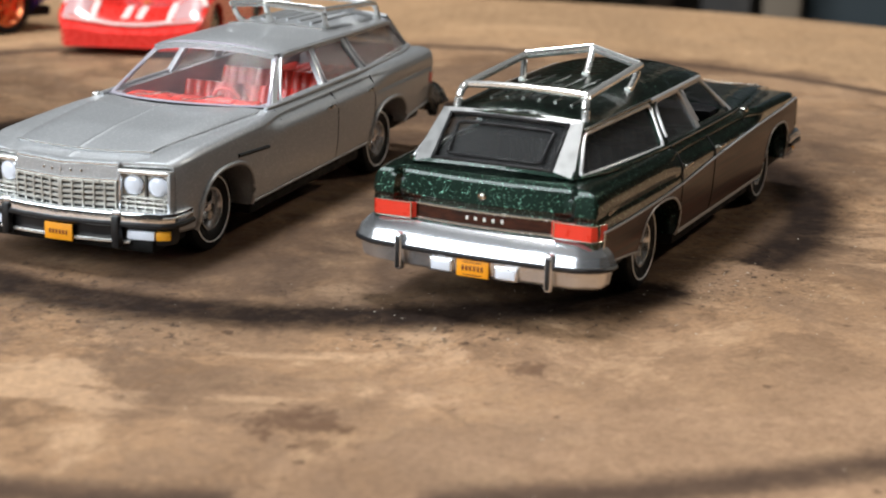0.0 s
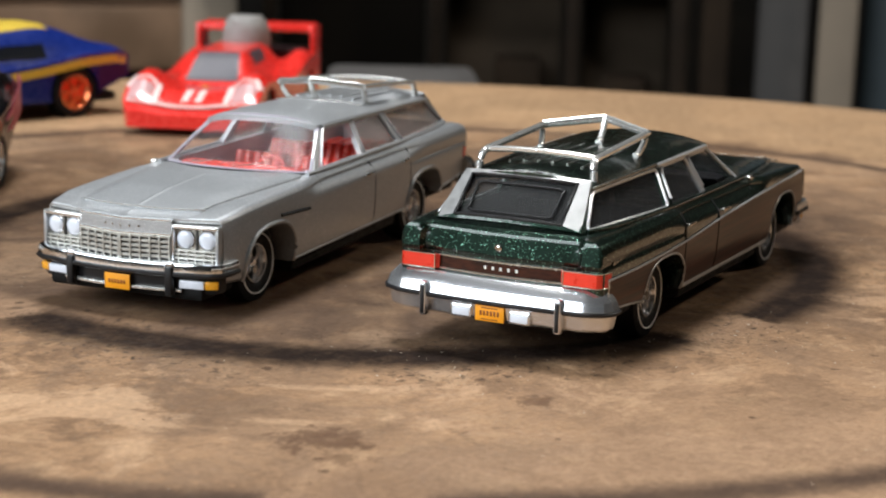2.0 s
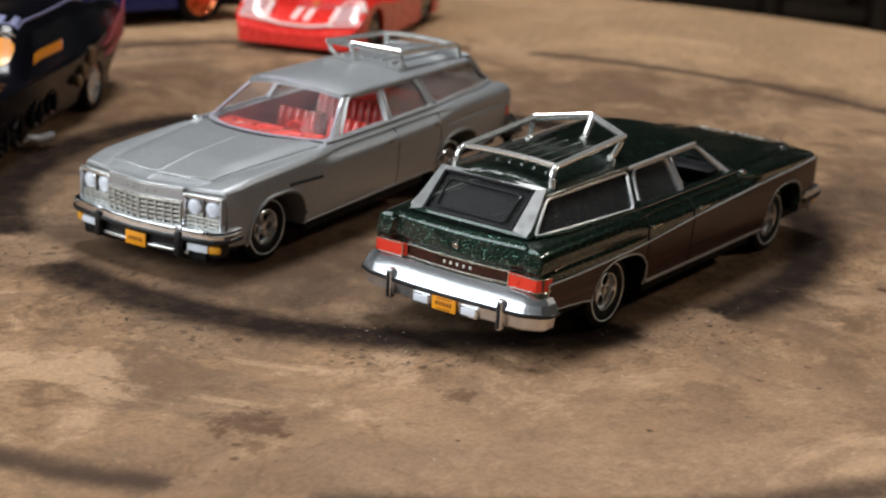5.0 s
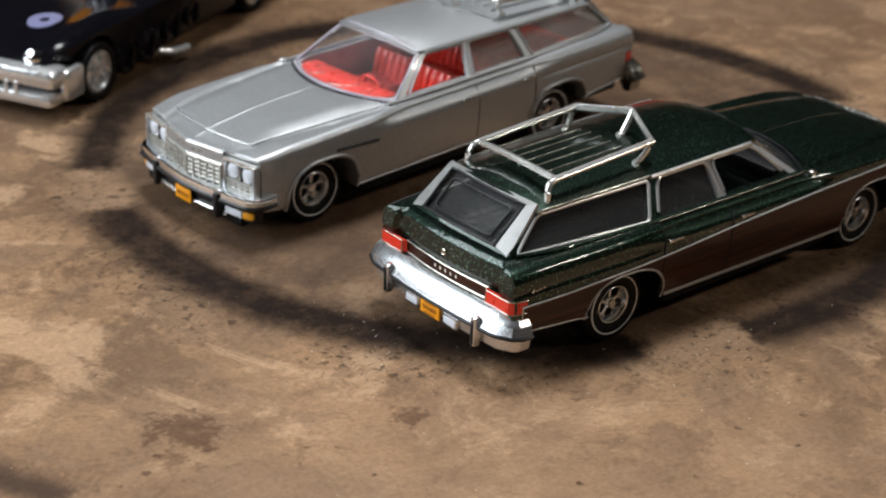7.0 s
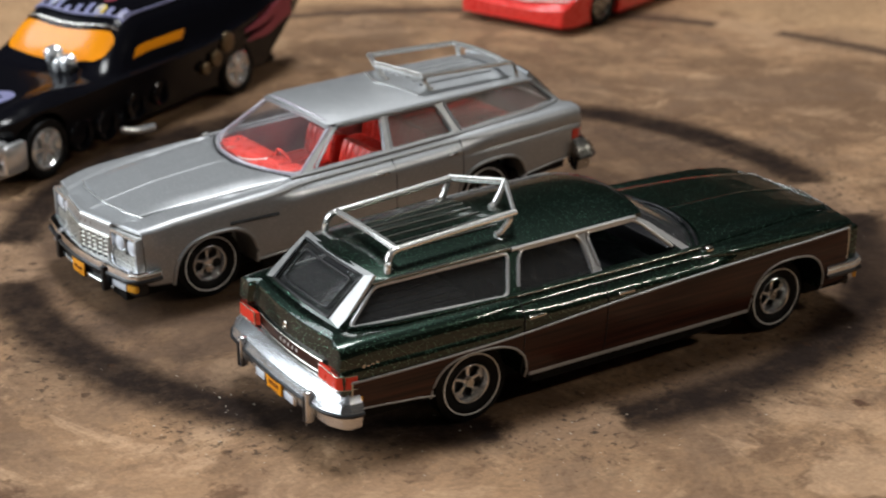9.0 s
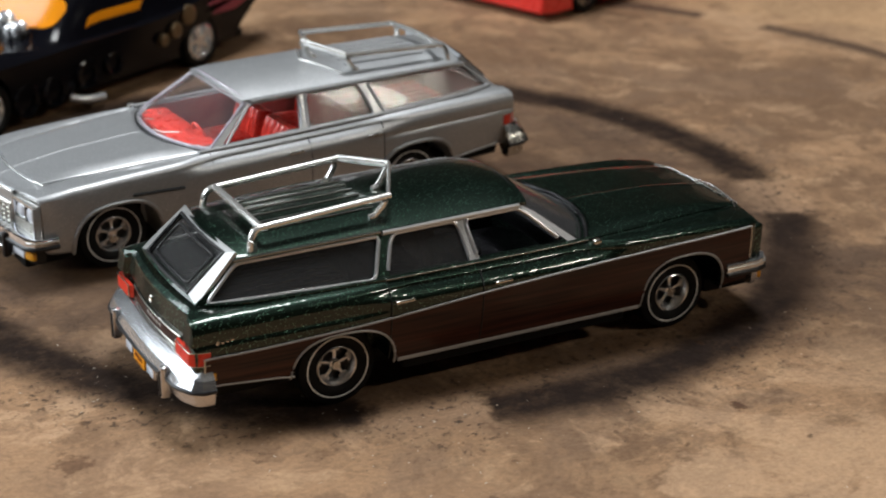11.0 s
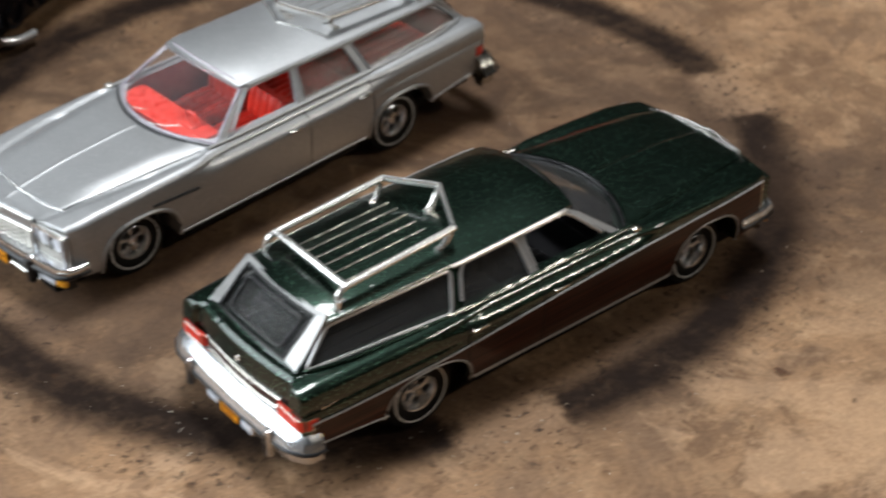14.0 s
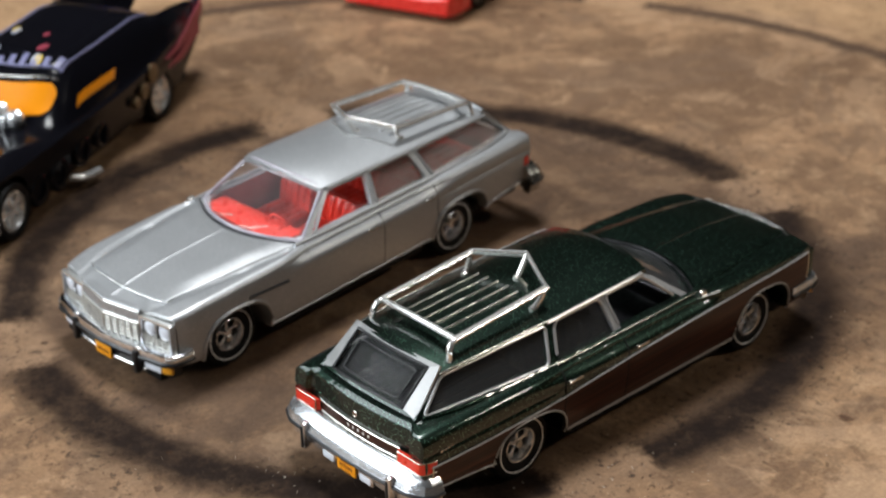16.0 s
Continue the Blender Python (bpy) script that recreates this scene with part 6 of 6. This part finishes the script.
# where crumbs gather: centre, spread, share of the heap
PALE_HEAPS = ((-20, 25, 150, 0.45), (-50, 5, 26, 0.25), (-20, -25, 26, 0.30))
DARK_HEAPS = ((-20, 20, 150, 0.62), (-47.8, 24.1, 6.0, 0.10), (-44.4, 17.0, 5.5, 0.10), (-40, -2, 20, 0.10), (-20, -22, 14, 0.08))
for name, material, count, seed, lab, heaps, sizes in (
        ("pale_crumbs", CRUMB, 300, 11, "tiny pale crumbs scattered on the table", PALE_HEAPS, (0.05, 0.06, 0.08, 0.10, 0.14)),
        ("dark_crumbs", DARK_CRUMB, 700, 12, "tiny dark crumbs scattered on the table", DARK_HEAPS, (0.05, 0.06, 0.08, 0.10, 0.15))):
    rnd = random.Random(seed)
    verts, faces = [], []
    for hx, hy, spread, share in heaps:
        for _ in range(int(count * share)):
            a, r = rnd.uniform(0, 2 * math.pi), spread * math.sqrt(rnd.random()) * (1 if spread > 100 else rnd.uniform(0.2, 1.2))
            cx, cy = hx + r * math.cos(a), hy + r * math.sin(a)
            s = rnd.choice(sizes) * (1 if spread > 30 else 0.9)
            turn = rnd.uniform(0, 3.14)
            long = rnd.choice((1.0, 1.0, 1.6, 2.4))
            o = len(verts)
            for dx, dy, dz in ((1, 0, 0.3), (-0.5, 0.9, 0.2), (-0.6, -0.8, 0.3), (0, 0, 0.5), (0, 0, -0.1)):
                u, v = s * dx * long * rnd.uniform(0.6, 1.3), s * dy * rnd.uniform(0.6, 1.3)
                verts.append(((cx + u * math.cos(turn) - v * math.sin(turn)) * MM, (cy + u * math.sin(turn) + v * math.cos(turn)) * MM, s * dz * MM))
            faces += [(o, o + 1, o + 3), (o + 1, o + 2, o + 3), (o + 2, o, o + 3), (o + 1, o, o + 4), (o + 2, o + 1, o + 4), (o, o + 2, o + 4)]
    me = bpy.data.meshes.new(name)
    me.from_pydata(verts, [], faces)
    me.materials.append(material)
    tagged(new(name, me), lab, "crumbs", kind="stuff")

# ---- the room beyond the table ----
FLOOR_Z = -460.0
WALL = mat("dark_room_wall", (0.048, 0.040, 0.032), rough=0.8, vary=0.6, vscale=5)
FLOORMAT = mat("dark_floor", (0.035, 0.026, 0.020), rough=0.6, vary=0.3, vscale=12)
CEIL = mat("dim_ceiling", (0.28, 0.265, 0.245), rough=0.9, vary=0.1, vscale=6)
BROWN = mat("brown_plank", (0.20, 0.118, 0.068), rough=0.6, vary=0.25, vscale=25, bump=0.2, bscale=80)
TAN_BOARD = mat("tan_board", (0.21, 0.115, 0.055), rough=0.6, vary=0.2, vscale=20)
LILAC = mat("grey_lilac_box", (0.27, 0.24, 0.25), rough=0.7, vary=0.1, vscale=20)
TEAL = mat("dark_teal_panel", (0.035, 0.048, 0.055), rough=0.55, vary=0.15, vscale=10)
BEIGE = mat("beige_post", (0.22, 0.175, 0.13), rough=0.7, vary=0.15, vscale=14)
GREY_PAD = mat("grey_bench_top", (0.075, 0.068, 0.063), rough=0.75, vary=0.2, vscale=30)
DARK_BROWN = mat("dark_brown_plank", (0.13, 0.078, 0.048), rough=0.65, vary=0.3, vscale=25, bump=0.2, bscale=80)
# near-black brown for painted shade in the far furniture
DIM = mat("near_black_shade", (0.010, 0.008, 0.006), rough=0.8, spec=0.08, vary=0.25, vscale=14)


def slab(name, x0, x1, y0, y1, z0, z1, material, label="", category="", kind="", bevel=2.0):
    bm = bmesh.new()
    box(bm, ((x0 + x1) / 2, (y0 + y1) / 2, (z0 + z1) / 2), (x1 - x0, y1 - y0, z1 - z0), bevel)
    ob = part(name, bm, material, None)
    return tagged(ob, label, category, kind=kind)


# a mostly unseen shell, added to close the room for reflections
slab("floor", -1600, 2400, -1900, 2100, FLOOR_Z - 40, FLOOR_Z, FLOORMAT, "dark floor of the room", "floor", "structure", 0)
slab("ceiling", -1600, 2400, -1900, 2100, 1500, 1540, CEIL, "dim ceiling of the room", "ceiling", "structure", 0)
slab("wall_north", -1600, 2400, 2100, 2140, FLOOR_Z, 1500, WALL, "dark room wall", "wall", "structure", 0)
slab("wall_south", -1600, 2400, -1940, -1900, FLOOR_Z, 1500, WALL, "dark room wall", "wall", "structure", 0)
slab("wall_east", 2400, 2440, -1900, 2100, FLOOR_Z, 1500, WALL, "dark room wall", "wall", "structure", 0)
slab("wall_west", -1640, -1600, -1900, 2100, FLOOR_Z, 1500, WALL, "dark room wall", "wall", "structure", 0)


def far_box(name, az0, az1, dist, depth, z0, z1, material, label, category):
    """A box that stands across the line of sight, between two bearings from the viewer's corner."""
    ex, ey = -219.0, -92.0
    mid = radians((az0 + az1) / 2)
    width = 2 * dist * math.tan(radians(abs(az1 - az0) / 2))
    bm = bmesh.new()
    box(bm, (0, 0, (z0 + z1) / 2), (depth, width, z1 - z0), min(4.0, width / 6))
    ob = part(name, bm, material, None)
    r = dist + depth / 2
    ob.matrix_world = Matrix.Translation(((ex + r * math.cos(mid)) * MM, (ey + r * math.sin(mid)) * MM, 0)) @ Matrix.Rotation(mid, 4, "Z")
    return tagged(ob, label, category) if label else ob


chest = thing("wooden_chest", "broad brown wooden chest of rough planks", "chest")
for k, (z0, z1, inset) in enumerate(((-70, -22, 0), (-21, 24, 6), (25, 78, 2), (79, 160, 9))):
    ob = far_box("plank", 35.2, 52.0, 1250 + inset, 300, z0, z1, (BROWN, DARK_BROWN, BROWN, BROWN)[k], "", "")
    ob.parent = chest
# the shadow gap below the planks, built as a dark block
far_box("chest_shadow_gap", 35.2, 52.0, 1275, 250, FLOOR_Z, -71, DIM, "near-black block standing in for the shadow gap below the chest", "plinth")
far_box("tan_board", 46.6, 54.0, 1150, 30, FLOOR_Z, 160, TAN_BOARD, "upright tan wooden board leaning by the chest", "board")
far_box("beige_block", 35.1, 37.0, 1180, 60, FLOOR_Z, -4, BEIGE, "pale beige block standing before the chest", "block")
far_box("lilac_shelf", 32.2, 36.4, 1146, 110, 9, 50, LILAC, "greyish lilac shelf fixed to the chest", "shelf")
rack = thing("shelving_unit", "dark brown shelving unit in the dim room", "shelves")
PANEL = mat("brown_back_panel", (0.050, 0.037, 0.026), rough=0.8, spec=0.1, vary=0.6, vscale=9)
SHELF = mat("dark_shelf_board", (0.022, 0.015, 0.010), rough=0.75, spec=0.12, vary=0.4, vscale=14)
# the last bay is added, its near-black panel painting the dark beside the chest
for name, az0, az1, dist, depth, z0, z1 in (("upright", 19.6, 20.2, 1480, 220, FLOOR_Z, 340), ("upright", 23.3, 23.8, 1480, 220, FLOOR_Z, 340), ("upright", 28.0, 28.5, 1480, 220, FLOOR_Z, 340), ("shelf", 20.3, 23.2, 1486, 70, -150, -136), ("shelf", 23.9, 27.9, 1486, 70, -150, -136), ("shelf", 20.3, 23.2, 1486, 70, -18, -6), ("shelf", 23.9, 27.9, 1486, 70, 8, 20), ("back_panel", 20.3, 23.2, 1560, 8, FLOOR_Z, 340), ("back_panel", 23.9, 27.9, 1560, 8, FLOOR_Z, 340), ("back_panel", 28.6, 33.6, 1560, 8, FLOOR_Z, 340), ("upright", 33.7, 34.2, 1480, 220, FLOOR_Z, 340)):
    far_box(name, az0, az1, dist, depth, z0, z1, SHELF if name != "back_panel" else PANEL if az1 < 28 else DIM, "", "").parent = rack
far_box("storage_box", 24.6, 26.2, 1490, 64, -135.8, -78, SHELF, "dull brown box on a dark shelf", "box")
far_box("storage_box", 21.0, 22.4, 1490, 64, -135.8, -92, SHELF, "small dark brown box on a dark shelf", "box")
far_box("brown_post", 18.2, 19.2, 1500, 30, FLOOR_Z, 400, SHELF, "slim dark brown wooden post", "post")
far_box("grey_cupboard", 15.6, 17.3, 1550, 200, FLOOR_Z, 400, GREY_PAD, "tall dark grey cupboard", "cupboard")
far_box("beige_post", 14.0, 15.3, 1450, 40, FLOOR_Z, 400, BEIGE, "pale beige upright post", "post")
far_box("teal_panel", 4.0, 13.9, 1500, 40, FLOOR_Z, 400, TEAL, "dark teal panel standing by the wall", "panel")
far_box("grey_bench", 26.5, 33.0, 557, 160, FLOOR_Z, -13, GREY_PAD, "dull grey bench behind the table", "bench")
